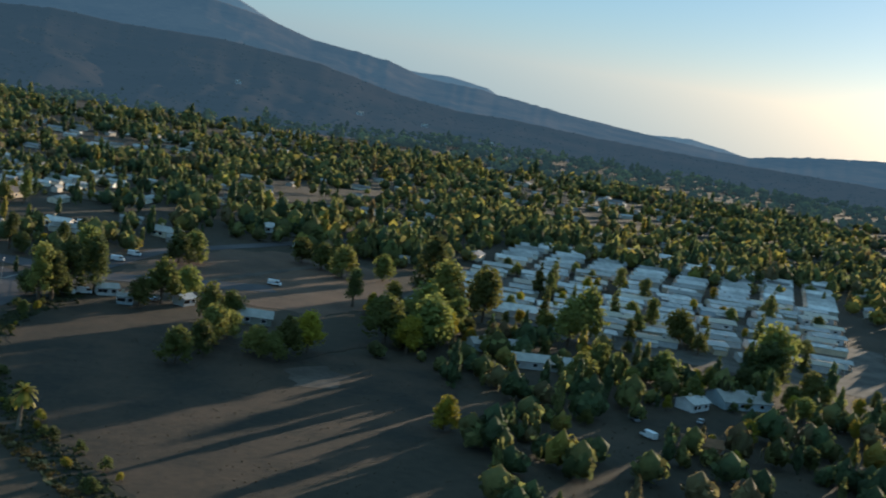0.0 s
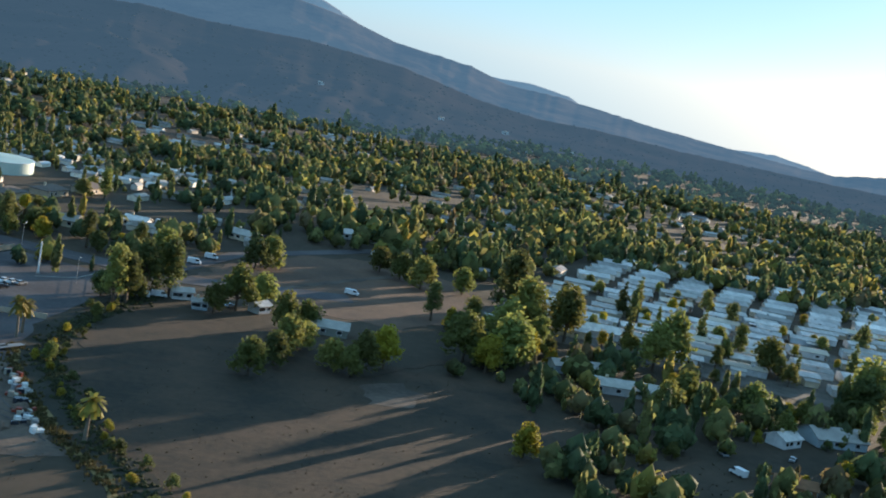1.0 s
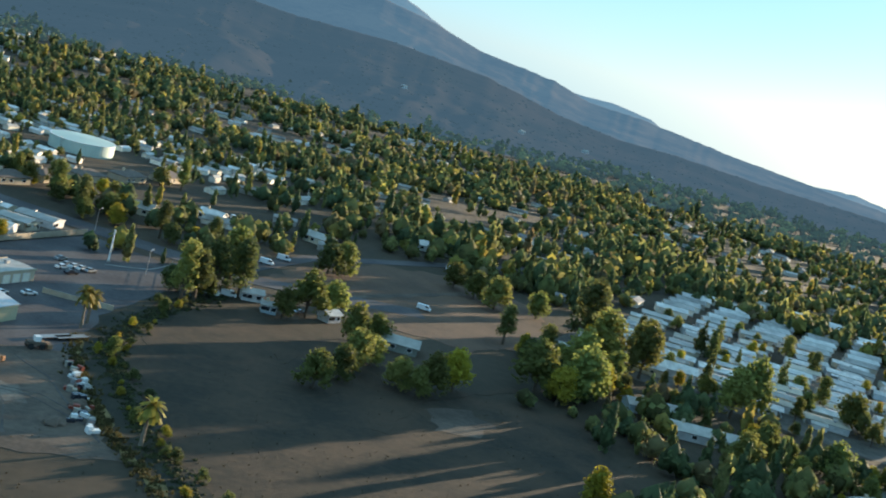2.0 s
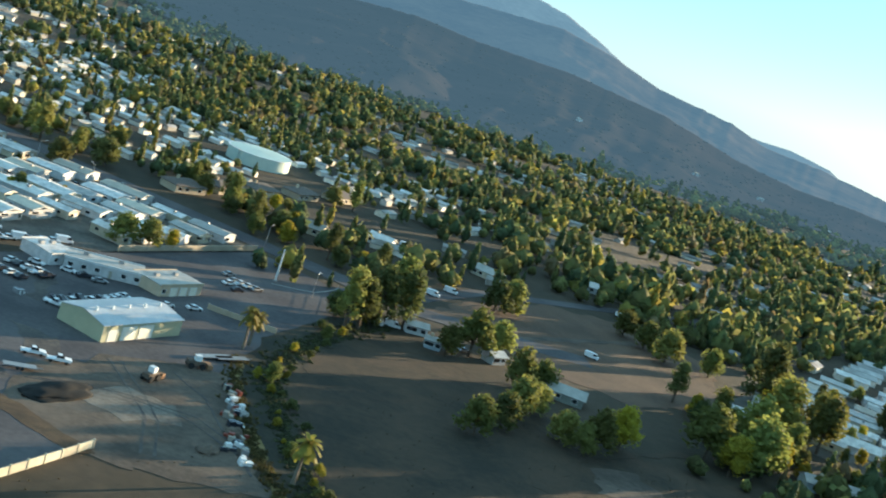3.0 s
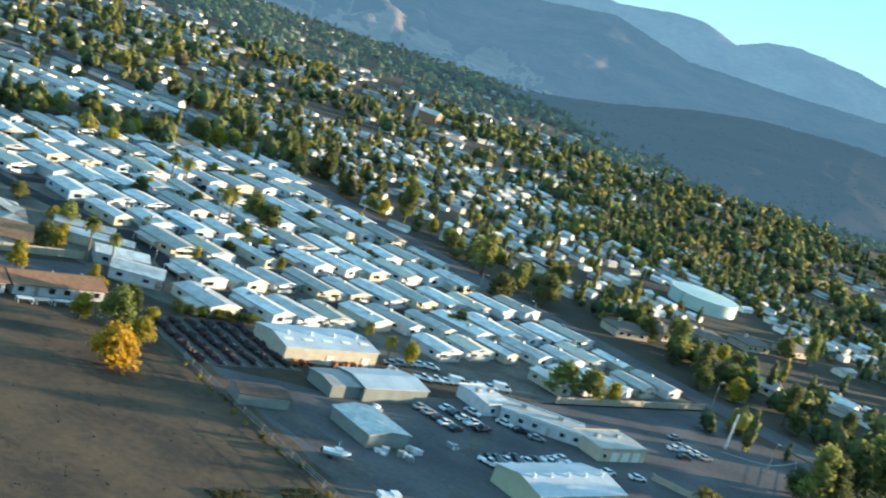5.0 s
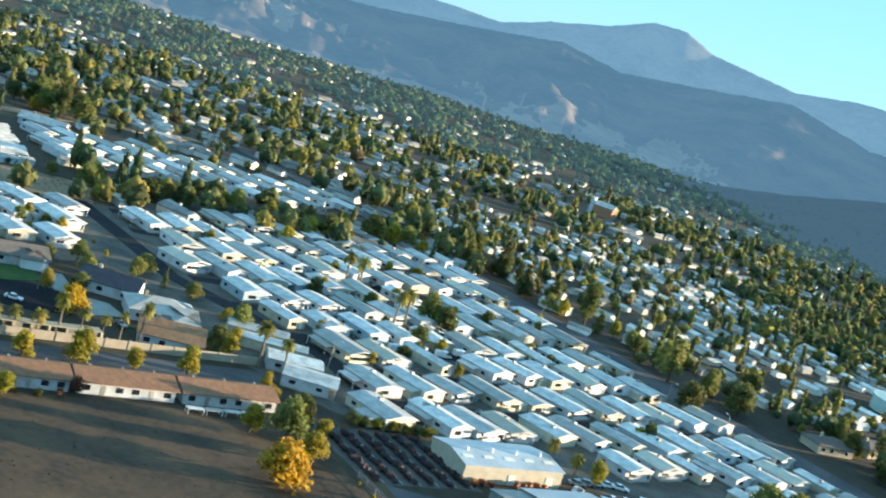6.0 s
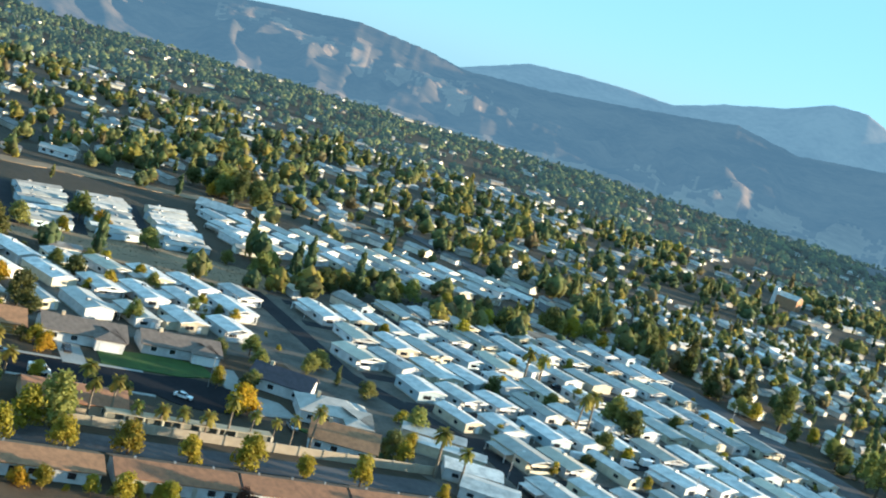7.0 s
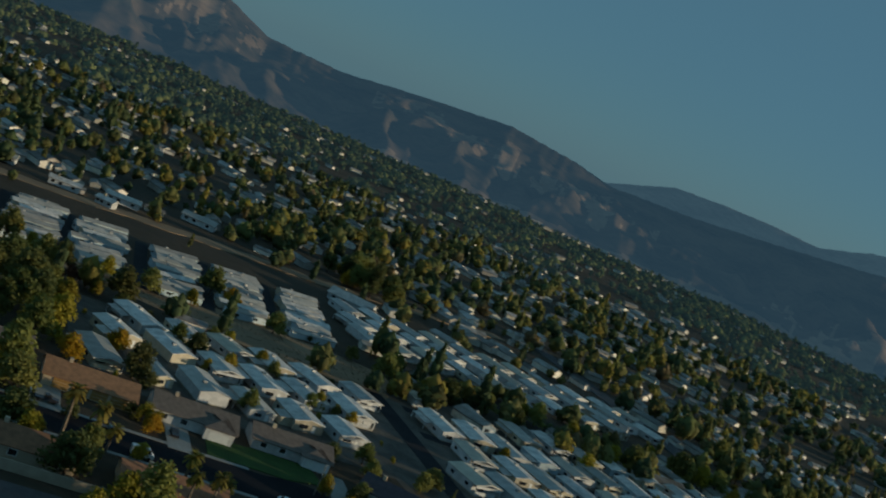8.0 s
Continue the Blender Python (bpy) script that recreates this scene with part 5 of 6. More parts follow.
def vehicle(name, paint, label, kind="car"):
    t = thing(name, pose(0, 0, -60), label, {"car": "car", "pickup": "truck", "van": "van", "box": "truck"}[kind])
    bm = bmesh.new()
    cab = bmesh.new()
    if kind == "car":
        section(bm, [(-2.2, 0.35), (2.2, 0.35), (2.25, 0.8), (1.1, 0.95), (-1.8, 1.0), (-2.25, 0.9)], -0.88, 0.88)
        section(cab, [(1.0, 0.95), (0.35, 1.42), (-1.0, 1.46), (-1.7, 1.0)], -0.78, 0.78)
        wx, top = 1.4, (-1.0, 0.3, 1.40)
    elif kind == "pickup":
        section(bm, [(-2.7, 0.5), (2.7, 0.5), (2.75, 1.05), (1.3, 1.2), (-0.6, 1.2), (-0.6, 0.85), (-2.6, 0.85), (-2.75, 1.2)], -0.95, 0.95)
        section(cab, [(1.2, 1.2), (0.6, 1.78), (-0.5, 1.8), (-0.6, 1.2)], -0.85, 0.85)
        wx, top = 1.75, (-0.45, 0.55, 1.74)
    elif kind == "van":
        section(bm, [(-2.6, 0.45), (2.6, 0.45), (2.65, 1.1), (2.0, 1.35), (1.4, 2.2), (-2.6, 2.2)], -0.98, 0.98)
        section(cab, [(2.02, 1.36), (1.44, 2.12), (0.6, 2.12), (0.6, 1.36)], -0.99, 0.99)
        wx, top = 1.7, (-2.5, 1.2, 2.17)
    else:
        section(bm, [(-3.6, 0.7), (1.4, 0.7), (1.4, 3.1), (-3.6, 3.1)], -1.15, 1.15)
        section(cab, [(1.45, 0.6), (3.2, 0.6), (3.2, 1.4), (2.8, 2.3), (1.45, 2.3)], -1.0, 1.0)
        wx, top = 2.3, (-3.4, 1.2, 3.08)
    part("body", bm, M[paint], t)
    part("cabin", cab, M["glass"] if kind != "box" else M[paint], t, "dark glazed cabin" if kind != "box" else "")
    if kind != "box":
        box_part("cabin_roof", t, M[paint], (top[0], top[1], -0.72, 0.72, top[2], top[2] + 0.08))
    for x in (-wx, wx):
        for y in (-0.88, 0.88):
            w = bmesh.new()
            tube(w, (x, y - 0.11, 0.36), (x, y + 0.11, 0.36), 0.36, 0.36, 12)
            part("wheel", w, M["tyre"], t)
    return t


crng = random.Random(31)
FLEET = {
    "car": [vehicle("car", "carwhite", "white parked saloon car"), vehicle("car", "carsilver", "silver-grey parked saloon car"), vehicle("car", "cardark", "dark parked saloon car"), vehicle("car", "carwhite", "white parked car in the yard")],
    "pickup": [vehicle("pickup_truck", "carwhite", "white pickup truck with open bed", "pickup"), vehicle("pickup_truck", "cardark", "dark pickup truck with open bed", "pickup")],
    "van": [vehicle("van", "carwhite", "white panel van parked outdoors", "van")],
    "box": [vehicle("box_truck", "carwhite", "white box truck parked outdoors", "box")],
}
parked = set()


def park(kind, s, u, turn, z=0.16, which=None, group="parked vehicles"):
    base = FLEET[kind][which] if which is not None else crng.choice(FLEET[kind])
    m = at(s, u, z, turn)
    if base.name not in parked:
        parked.add(base.name)
        base.matrix_world = m
        return tagged(base, group=group)
    return tagged(copy_thing(base, m), group=group)


park("pickup", -186, 197, 50, 0.05, 0, "trucks in the yard")
park("pickup", -181, 200, 48, 0.05, 0, "trucks in the yard")
for i in range(5):
    park(crng.choice(("car", "pickup")), -267 + crng.uniform(-0.8, 0.8), 239 + 3.4 * i, 65 + crng.uniform(-10, 10), 0.05)
for i in range(8):
    park(crng.choice(("car", "pickup", "van")), -258 + 0.6 * i, 243 + 3.6 * i, 60 + crng.uniform(-8, 8), 0.05)
for i in range(10):
    park(crng.choice(("car", "car", "pickup")), -240 + 2.9 * (i % 5), 228 + 6.2 * (i // 5) + 0.5 * i, 95 + crng.uniform(-10, 10), 0.05)
for i in range(9):
    park(crng.choice(("car", "pickup", "pickup")), -212 + crng.uniform(-1.5, 1.5), 226 + 3.3 * i, 12 + crng.uniform(-15, 15), 0.05)
for s, u, a in ((-228, 252, 70), (-224, 254, 60), (-232, 250, 30), (-238, 244, 20), (-203, 270, 70), (-214, 302, 75), (-219, 304, 75), (-226, 312, 80), (-206, 262, 90)):
    park("car", s, u, a, 0.05)
for i in range(9):
    park("car", -222 + 1.2 * i, 308 + 0.4 * i, 85, 0.05, group="cars at the gate") if i % 2 else None
park("car", -354, 121, 60, 0.17, 0)
park("van", -355.5, 87, 88, 0.17)
for s, u in ((-376, 96), (-344, 146)):
    park("car", s, u, 2, 0.24)
for i in range(34):
    s0 = crng.choice((-310, -334, -357, -379.5, -401.5, -425))
    park(crng.choice(("car", "car", "pickup", "van")), s0 + crng.choice((-1.9, 1.9)), crng.uniform(212, 330), 90 + crng.uniform(-8, 8), 0.14, group="cars in the park lanes")
for x, y, a in ((36, 447, 20), (43, 461, 20), (13, 511, 40), (17, 516, 30), (8, 508, 50), (24, 520, 10), (95, 430, 10), (120, 520, 10)):
    park("van", *su(x, y), a, 0.2, group="vans by the farm road")
for s, u in ((20, 369), (9, 336), (34, 320), (42, 388), (28, 350), (15, 320)):
    park(crng.choice(("car", "van")), s, u, crng.uniform(0, 180), 0.02)


# ---- yard clutter ----
def trailer(s, u, turn, L=7.0):
    t = thing("flatbed_trailer", at(s, u, 0.06, turn), "flat grey steel trailer in the yard", "trailer")
    box_part("deck", t, M["steel"], (-L / 2, L / 2, -1.1, 1.1, 0.7, 0.85))
    box_part("drawbar", t, M["steel"], (L / 2, L / 2 + 1.4, -0.1, 0.1, 0.55, 0.7))
    for x in (-0.5, 0.5):
        for y in (-1.15, 1.15):
            bm = bmesh.new()
            tube(bm, (x, y - 0.1, 0.38), (x, y + 0.1, 0.38), 0.38, 0.38, 10)
            part("wheel", bm, M["tyre"], t)


def boat(s, u, turn):
    """A small motor boat standing on its trailer."""
    t = thing("motor_boat", at(s, u, 0.05, turn), "small white motor boat on a trailer in the yard", "boat")
    bm = bmesh.new()
    rings = []
    for x, half, keel, deck in ((-2.9, 1.0, 0.7, 1.6), (-1.0, 1.15, 0.6, 1.6), (1.2, 1.0, 0.65, 1.7), (2.4, 0.55, 0.9, 1.8), (3.1, 0.06, 1.5, 1.9)):
        rings.append([bm.verts.new(c) for c in ((x, -half, deck), (x, -half * 0.75, keel + 0.35), (x, 0, keel), (x, half * 0.75, keel + 0.35), (x, half, deck))])
    for a, b in zip(rings, rings[1:]):
        for i in range(5):
            bm.faces.new((a[i], a[(i + 1) % 5], b[(i + 1) % 5], b[i]))
    bm.faces.new(rings[0][::-1])
    bm.faces.new(rings[-1])
    part("hull", bm, M["carwhite"], t)
    box_part("cabin", t, M["trim"], (-0.4, 1.2, -0.7, 0.7, 1.7, 2.3), label="low white cabin")
    box_part("windscreen", t, M["glass"], (1.2, 1.26, -0.65, 0.65, 1.75, 2.5))
    box_part("outboard_motor", t, M["cardark"], (-3.3, -2.92, -0.2, 0.2, 0.7, 1.9), label="dark outboard motor")
    bm = bmesh.new()
    tube(bm, (0.2, 0, 2.3), (0.2, 0, 4.2), 0.05, 0.03, 6)
    part("mast", bm, M["trim"], t)
    box_part("trailer_frame", t, M["steel"], (-2.6, 3.8, -0.12, 0.12, 0.45, 0.6), (-1.2, -1.0, -1.1, 1.1, 0.4, 0.55))
    for y in (-1.05, 1.05):
        bm = bmesh.new()
        tube(bm, (-1.1, y - 0.1, 0.35), (-1.1, y + 0.1, 0.35), 0.35, 0.35, 12)
        part("wheel", bm, M["tyre"], t)


boat(-214, 184, 60)
t = thing("pallet_load", at(-197, 186, 0.05, 80), "low white wrapped loads on pallets in the yard", "pallet load")
box_part("pallet", t, M["skirt"], (-2.6, 2.6, -1.1, 1.1, 0, 0.16))
for x, w, h in ((-1.9, 0.65, 1.2), (-0.4, 0.7, 1.0), (1.3, 0.9, 1.35)):
    box_part("wrapped_load", t, M["trim"], (x - w, x + w, -1.0, 1.0, 0.16, h))
trailer(-180, 188, 55)
trailer(-174, 246, 75, 9.5)
trailer(-172, 250, 75, 9.5)


def loader(s, u, turn):
    t = thing("wheel_loader", at(s, u, 0.06, turn), "dusty tan wheel loader on the dirt lot", "loader")
    box_part("chassis", t, M["dirt"], (-2.4, 2.0, -1.0, 1.0, 0.9, 1.9))
    box_part("cab", t, M["trim"], (-0.6, 0.9, -0.8, 0.8, 1.9, 3.2), label="pale operator's cab")
    box_part("bucket", t, M["rooftan"], (2.6, 3.8, -1.4, 1.4, 0.3, 1.4))
    box_part("arm", t, M["dirt"], (1.6, 2.8, -0.3, 0.3, 1.0, 1.5))
    for x in (-1.6, 1.3):
        for y in (-1.15, 1.15):
            bm = bmesh.new()
            tube(bm, (x, y - 0.25, 0.75), (x, y + 0.25, 0.75), 0.75, 0.75, 12)
            part("wheel", bm, M["tyre"], t)


loader(-168, 216, 100)
loader(-171, 235, 60)


def heap(name, s, u, rx, ry, h, material, label, category):
    bm = bmesh.new()
    made = bmesh.ops.create_icosphere(bm, subdivisions=4, radius=1.0)
    for v in made["verts"]:
        d = v.co.copy()
        k = 1 + 0.28 * noise.noise((d.x * 2 + s, d.y * 2, d.z * 2)) + 0.12 * noise.noise((d.x * 6, d.y * 6 + u, d.z * 6))
        v.co = Vector((d.x * rx * k, d.y * ry * k, max(-0.3, d.z * h * k)))
    ob = new(name, finish(name, bm, M[material]))
    ob.data.polygons.foreach_set("use_smooth", np.full(len(ob.data.polygons), True))
    ob.matrix_world = at(s, u, 0.05)
    tagged(ob, label, category)


heap("mulch_mound", -168, 188, 4.5, 9, 1.0, "mulch", "low heap of black mulch on the dirt lot", "heap")
heap("soil_mound", -140, 213, 2.0, 2.2, 1.6, "dirt", "small heap of pale earth", "heap")
heap("soil_mound", -136, 200, 2.2, 2.6, 1.4, "dirt", "small heap of pale earth", "heap")
heap("soil_mound", -147, 224, 1.6, 2.0, 1.1, "concrete", "small heap of grey rubble", "heap")
for i in range(16):
    f = i / 15
    s, u = -131 - 27 * f + crng.uniform(-2, 2), 203 + 30 * f + crng.uniform(-1, 1)
    t = thing("scrap_pile", at(s, u, 0.08, crng.uniform(0, 180)), "jumbled scrap metal and crates along the lot's edge", "scrap", "scrap along the lot's edge")
    for k in range(4):
        x, y, a, b, h = crng.uniform(-1.2, 1.2), crng.uniform(-1.2, 1.2), crng.uniform(0.3, 1.0), crng.uniform(0.3, 0.9), crng.uniform(0.4, 1.5)
        box_part("crate", t, M[crng.choice(("steel", "trim", "skirt", "carred", "cardark"))], (x - a, x + a, y - b, y + b, 0, h))

def pot_mesh(material):
    """A leafy clump in a pot."""
    bm = bmesh.new()
    made = bmesh.ops.create_icosphere(bm, subdivisions=1, radius=1.0, matrix=Matrix.Translation((0, 0, 0.5)) @ Matrix.Diagonal((1.0, 0.75, 0.7, 1)))
    for v in made["verts"]:
        v.co += Vector((crng.uniform(-0.25, 0.25), crng.uniform(-0.25, 0.25), crng.uniform(-0.15, 0.25)))
    return finish("plant", bm, M[material])


POT, POT_RED = pot_mesh("nursery"), pot_mesh("leafred")
# ---- nursery rows beside the long warehouse ----
sheet("nursery_ground", [(-290, 174), (-290, 205), (-260, 205), (-259, 175)], 0.055, M["dust"], "pale gravel between the nursery beds", "ground", ragged=1.5)
for i in range(6):
    u = 177.5 + 4.8 * i
    t = thing("nursery_bed", at(-274, u, 0.06), "long bed of dark potted nursery plants", "plant bed", "nursery beds")
    k = 20
    for j in range(k):
        ob = new("plant", POT if j % 7 else POT_RED)
        ob.parent = t
        ob.matrix_local = pose(-13 + 26 * j / (k - 1) + crng.uniform(-0.2, 0.2), crng.uniform(-0.35, 0.35), 0, 0, 0, crng.uniform(0, 360)) @ Matrix.Diagonal((1, 1, crng.uniform(0.7, 1.4), 1))
    box_part("edging", t, M["concrete"], (-13.8, 13.8, 1.5, 1.8, 0, 0.18))
for i in range(14):
    plant("bush", -293 + 0.4 * i, 188 + 1.5 * i + crng.uniform(-0.5, 0.5), crng.uniform(0.6, 0.85), "hedge behind the nursery")


# farm implements along the long warehouse's front, skylights on its roof
def implement(s, u, turn):
    t = thing("farm_implement", at(s, u, 0.05, turn), "rusty red farm implement before the warehouse", "machine", "implements before the warehouse")
    box_part("frame", t, M["implement"], (-1.1, 1.1, -0.12, 0.12, 0.6, 0.8), (-0.9, -0.7, -0.6, 0.6, 0.5, 1.3), (0.5, 0.7, -0.6, 0.6, 0.5, 1.1))
    box_part("hopper", t, M["implement"], (-0.7, 0.5, -0.5, 0.5, 0.8, crng.uniform(1.1, 1.7)))
    for y in (-0.7, 0.7):
        bm = bmesh.new()
        tube(bm, (0, y - 0.1, 0.4), (0, y + 0.1, 0.4), 0.4, 0.4, 10)
        part("wheel", bm, M["tyre"], t)


for u in (204.5, 207, 209.5, 217, 219, 221, 223.4, 226):
    implement(-262.6 + crng.uniform(-0.5, 0.5), u + crng.uniform(-0.4, 0.4), crng.uniform(60, 120))
for house_ob in [ob for ob in bpy.data.objects if ob.name.startswith("warehouse")][1:2]:
    for i in range(5):
        x, k = -12 + 6 * i, 1.2 / 7.5
        bm = bmesh.new()
        prism(bm, [(-4.4, 4.42 + k * 3.1), (-3.2, 4.42 + k * 4.3), (-3.2, 4.48 + k * 4.3), (-4.4, 4.48 + k * 3.1)], x - 1.4, x + 1.4)
        part("skylight", bm, M["doorcream"], house_ob, "pale translucent roof panel")
for s, u, a in ((-216, 198, 60), (-214, 203, 80), (-217, 207, 20), (-238, 212, 30), (-219, 222, 0), (-262, 236, 20)):
    t = thing("scrap_pile", at(s, u, 0.05, a), "pale crates and scrap beside the shed", "scrap", "scrap in the yard")
    for k in range(4):
        x, y, w, b, h = crng.uniform(-1.4, 1.4), crng.uniform(-1.2, 1.2), crng.uniform(0.4, 1.0), crng.uniform(0.3, 0.9), crng.uniform(0.4, 1.6)
        box_part("crate", t, M[crng.choice(("steel", "trim", "white", "skirt", "carsilver"))], (x - w, x + w, y - b, y + b, 0, h))
# the dusty verge along the yard fence, and paler patches over the asphalt
ribbon("fence_verge", [(-262, 176), (-230, 175), (-195, 174), (-168, 172.6), (-143, 172.4)], 5.5, 0.13, M["stubble"], "brown dusty bank with weeds along the fence", "bank", ragged=2.0)
# ragged patches a little paler and warmer than the yard asphalt
for ring in ([(-258, 178), (-240, 181), (-205, 179), (-176, 178), (-176, 182), (-206, 187), (-240, 190)], [(-248, 240), (-236, 244), (-224, 240), (-214, 224), (-218, 222), (-228, 233)], [(-205, 205), (-192, 210), (-183, 204), (-190, 198)]):
    sheet("dust_patch", ring, 0.06, M["dust"], "slightly paler warm grey patch on the asphalt", "dirt", ragged=4.0)


ribbon("kerb", [(-218.5, 325), (-213, 332), (-210, 338), (-210.5, 346), (-212, 354)], 0.5, 0.2, M["concrete"], "pale concrete kerb at the yard gate", "kerb")


# wheel tracks over the dirt lot
for line in ([(-176, 186), (-166, 200), (-150, 208), (-130, 205)], [(-175, 189), (-164, 203), (-149, 211), (-132, 208)], [(-180, 215), (-168, 208), (-152, 198), (-140, 184)], [(-178, 217), (-166, 210), (-150, 200), (-138, 186)], [(-170, 226), (-156, 222), (-142, 212), (-124, 200)]):
    ribbon("wheel_track", line, 0.45, 0.13, M["dust"], "wheel track pressed into the dirt lot", "track", ragged=0.6)


# ---- walls and fences ----
def block_wall(line, h, label, step=6.0, material="block"):
    """A wall in bays between piers."""
    (s0, u0), (s1, u1) = line
    n = max(1, round(math.hypot(s1 - s0, u1 - u0) / step))
    turn = math.degrees(math.atan2(u1 - u0, s1 - s0))
    t = thing("block_wall", at(s0, u0, 0.0, turn), label, "wall")
    L = math.hypot(s1 - s0, u1 - u0) / n
    for i in range(n):
        box_part("panel", t, M[material], (i * L + 0.22, (i + 1) * L - 0.22, -0.1, 0.1, 0, h))
        box_part("pier", t, M[material], (i * L - 0.22, i * L + 0.22, -0.22, 0.22, 0, h + 0.15))


block_wall(((-327, 30), (-327, 178)), 2.2, "long tan block wall with piers behind the houses", 6, "block")
block_wall(((-247, 284), (-247, 352)), 2.0, "tan block wall between yard and park", 6)
block_wall(((-203, 276), (-184, 284)), 1.6, "low tan wall beside the yard office", 5)
block_wall(((-172, 156), (-172, 172)), 1.8, "tan block wall round the paved court", 5, "cream")
block_wall(((-145, 176), (-141, 148)), 1.8, "tan block wall round the paved court", 5, "cream")


def wire_fence(line, label, step=4.0, h=1.8):
    (s0, u0), (s1, u1) = line
    n = round(math.hypot(s1 - s0, u1 - u0) / step)
    turn = math.degrees(math.atan2(u1 - u0, s1 - s0))
    t = thing("wire_fence", at(s0, u0, 0.0, turn), label, "fence")
    L = math.hypot(s1 - s0, u1 - u0)
    for i in range(n + 1):
        x = L * i / n
        box_part("post", t, M["steel"], (x - 0.06, x + 0.06, -0.06, 0.06, 0, h))
    for z in (0.6, 1.2, h - 0.1):
        box_part("rail", t, M["steel"], (0, L, -0.03, 0.03, z, z + 0.06))


wire_fence(((-262, 173.5), (-173, 172)), "grey wire fence with weeds along the yard", 4)
wire_fence(((-211, 352), (-192, 322)), "grey wire fence at the yard gate", 4)
for i in range(15):
    plant("bush", -258 + 6.0 * i + crng.uniform(-1, 1), 171.5 + crng.uniform(-1.2, 1.0), crng.uniform(0.2, 0.45), "weeds along the fence")

# ---- farmhouses and low buildings beside the fields ----
for s, u, L, W, wall, roof, turn, style, label in (
        (-176, 347, 7, 5, "white", "roofgrey", 40, "gable", "small white farmhouse with grey roof"),
        (-165, 340, 5, 4, "blueside", "roofgrey", 30, "gable", "small pale blue shed among trees"),
        (-151, 356, 6, 5, "white", "roofwhite", 75, "gable", "small bright white gabled cottage"),
        (-124, 353, 13, 8, "greywall", "roofgrey", 20, "gable", "low barn with blue-grey roof among trees"),
        (-253, 442, 10, 8, "white", "roofwhite", 10, "gable", "white house with white roof by the road"),
        (-312, 384, 15, 10, "tan", "roofgreybrown", 80, "hip", "tan house with dull brown hipped roof by the road"),
        (-314, 409, 15, 10, "tan", "roofgreybrown", 95, "hip", "tan house with dull brown hipped roof by the road"),
        (-313, 434, 15, 10, "tan", "roofgreybrown", 85, "hip", "tan house with dull brown hipped roof by the road"),
        (-311, 461, 15, 10, "tan", "roofgreybrown", 90, "hip", "tan house with dull brown hipped roof by the road"),
        (-309, 489, 15, 10, "tan", "roofgreybrown", 95, "hip", "tan house with dull brown hipped roof by the road"),
        (-268, 410, 13, 9, "cream", "roofgrey", 20, "gable", "cream house with grey roof by the road"),
        (-46, 389, 21, 7, "blueside", "roofgrey", 35, "gable", "long low building with pale roof"),
        (-28, 377, 26, 8, "white", "roofgrey", 25, "gable", "low white building with grey roof"),
        (38, 384, 18, 12, "blueside", "roofgrey", 35, "gable", "broad shed with pale blue-grey roof"),
        (24, 366, 9, 7, "white", "roofwhite", 60, "gable", "small white cottage among dark trees"),
        (30, 318, 11, 7, "brick", "roofred", 10, "gable", "small house with red roof and pale front"),
        (-60, 455, 28, 9, "white", "roofwhite", 20, "gable", "long white hall at the park's edge"),
        (-216, 470, 12, 8, "cream", "roofgrey", 0, "gable", "cream house with grey roof by the bare field"),
        (-199, 534, 12, 8, "white", "roofwhite", 30, "gable", "white house beyond the bare field")):
    tagged(house(s, u, L, W, wall, roof, label, turn, style, 2.8, 0), group="scattered houses")
for i in range(4):
    t = thing("canopy", at(-290, 146 + 4.5 * i, 0.06, 90), "white flat canopy beside the long building", "canopy", "white canopies")
    box_part("canopy_top", t, M["roofwhite"], (-2.0, 2.0, -0.9, 0.9, 1.2, 1.32))
    for x in (-1.8, 1.8):
        for y in (-0.75, 0.75):
            box_part("leg", t, M["trim"], (x - 0.06, x + 0.06, y - 0.06, y + 0.06, 0, 1.2))


def yard_lamp(s, u, h=8.0):
    t = thing("street_lamp", at(s, u, 0.1, crng.uniform(0, 360)), "thin grey street lamp with a curved arm", "street lamp", "street lamps")
    bm = bmesh.new()
    tube(bm, (0, 0, 0), (0, 0, h), 0.12, 0.07, 8)
    part("pole", bm, M["steel"], t)
    bm = bmesh.new()
    tube(bm, (0, 0, h - 0.05), (1.6, 0, h + 0.4), 0.05, 0.05, 6)
    part("arm", bm, M["steel"], t)
    box_part("lamp_head", t, M["trim"], (1.4, 2.1, -0.15, 0.15, h + 0.32, h + 0.47))


for s, u in ((-331, 200), (-366, 130), (-350, 60), (-334, 260), (-386, 300), (-336, 330), (-310, 332), (-436, 240), (-250, 360), (-420, 338), (-206, 330)):
    yard_lamp(s, u)

# shrubs and small trees between the homes
for i in range(75):
    s0 = crng.choice((-309, -321, -334, -347, -360, -373, -386, -400, -412, -424, -447, -460))
    plant(crng.choice(("bush", "bush", "bush", "oak", "yellow")), s0 + crng.uniform(8, 13), crng.uniform(205, 334), crng.uniform(0.4, 0.75), "greenery between the homes")
for i in range(26):
    plant(crng.choice(("bush", "oak", "yellow")), crng.uniform(-480, -404), crng.uniform(64, 172), crng.uniform(0.4, 0.7), "greenery between the homes")
for i in range(60):
    plant(crng.choice(("oak", "tall", "oak", "yellow", "gum")), crng.uniform(-88, 80), crng.uniform(425, 600), crng.uniform(0.5, 0.95), "trees in the park across the field")

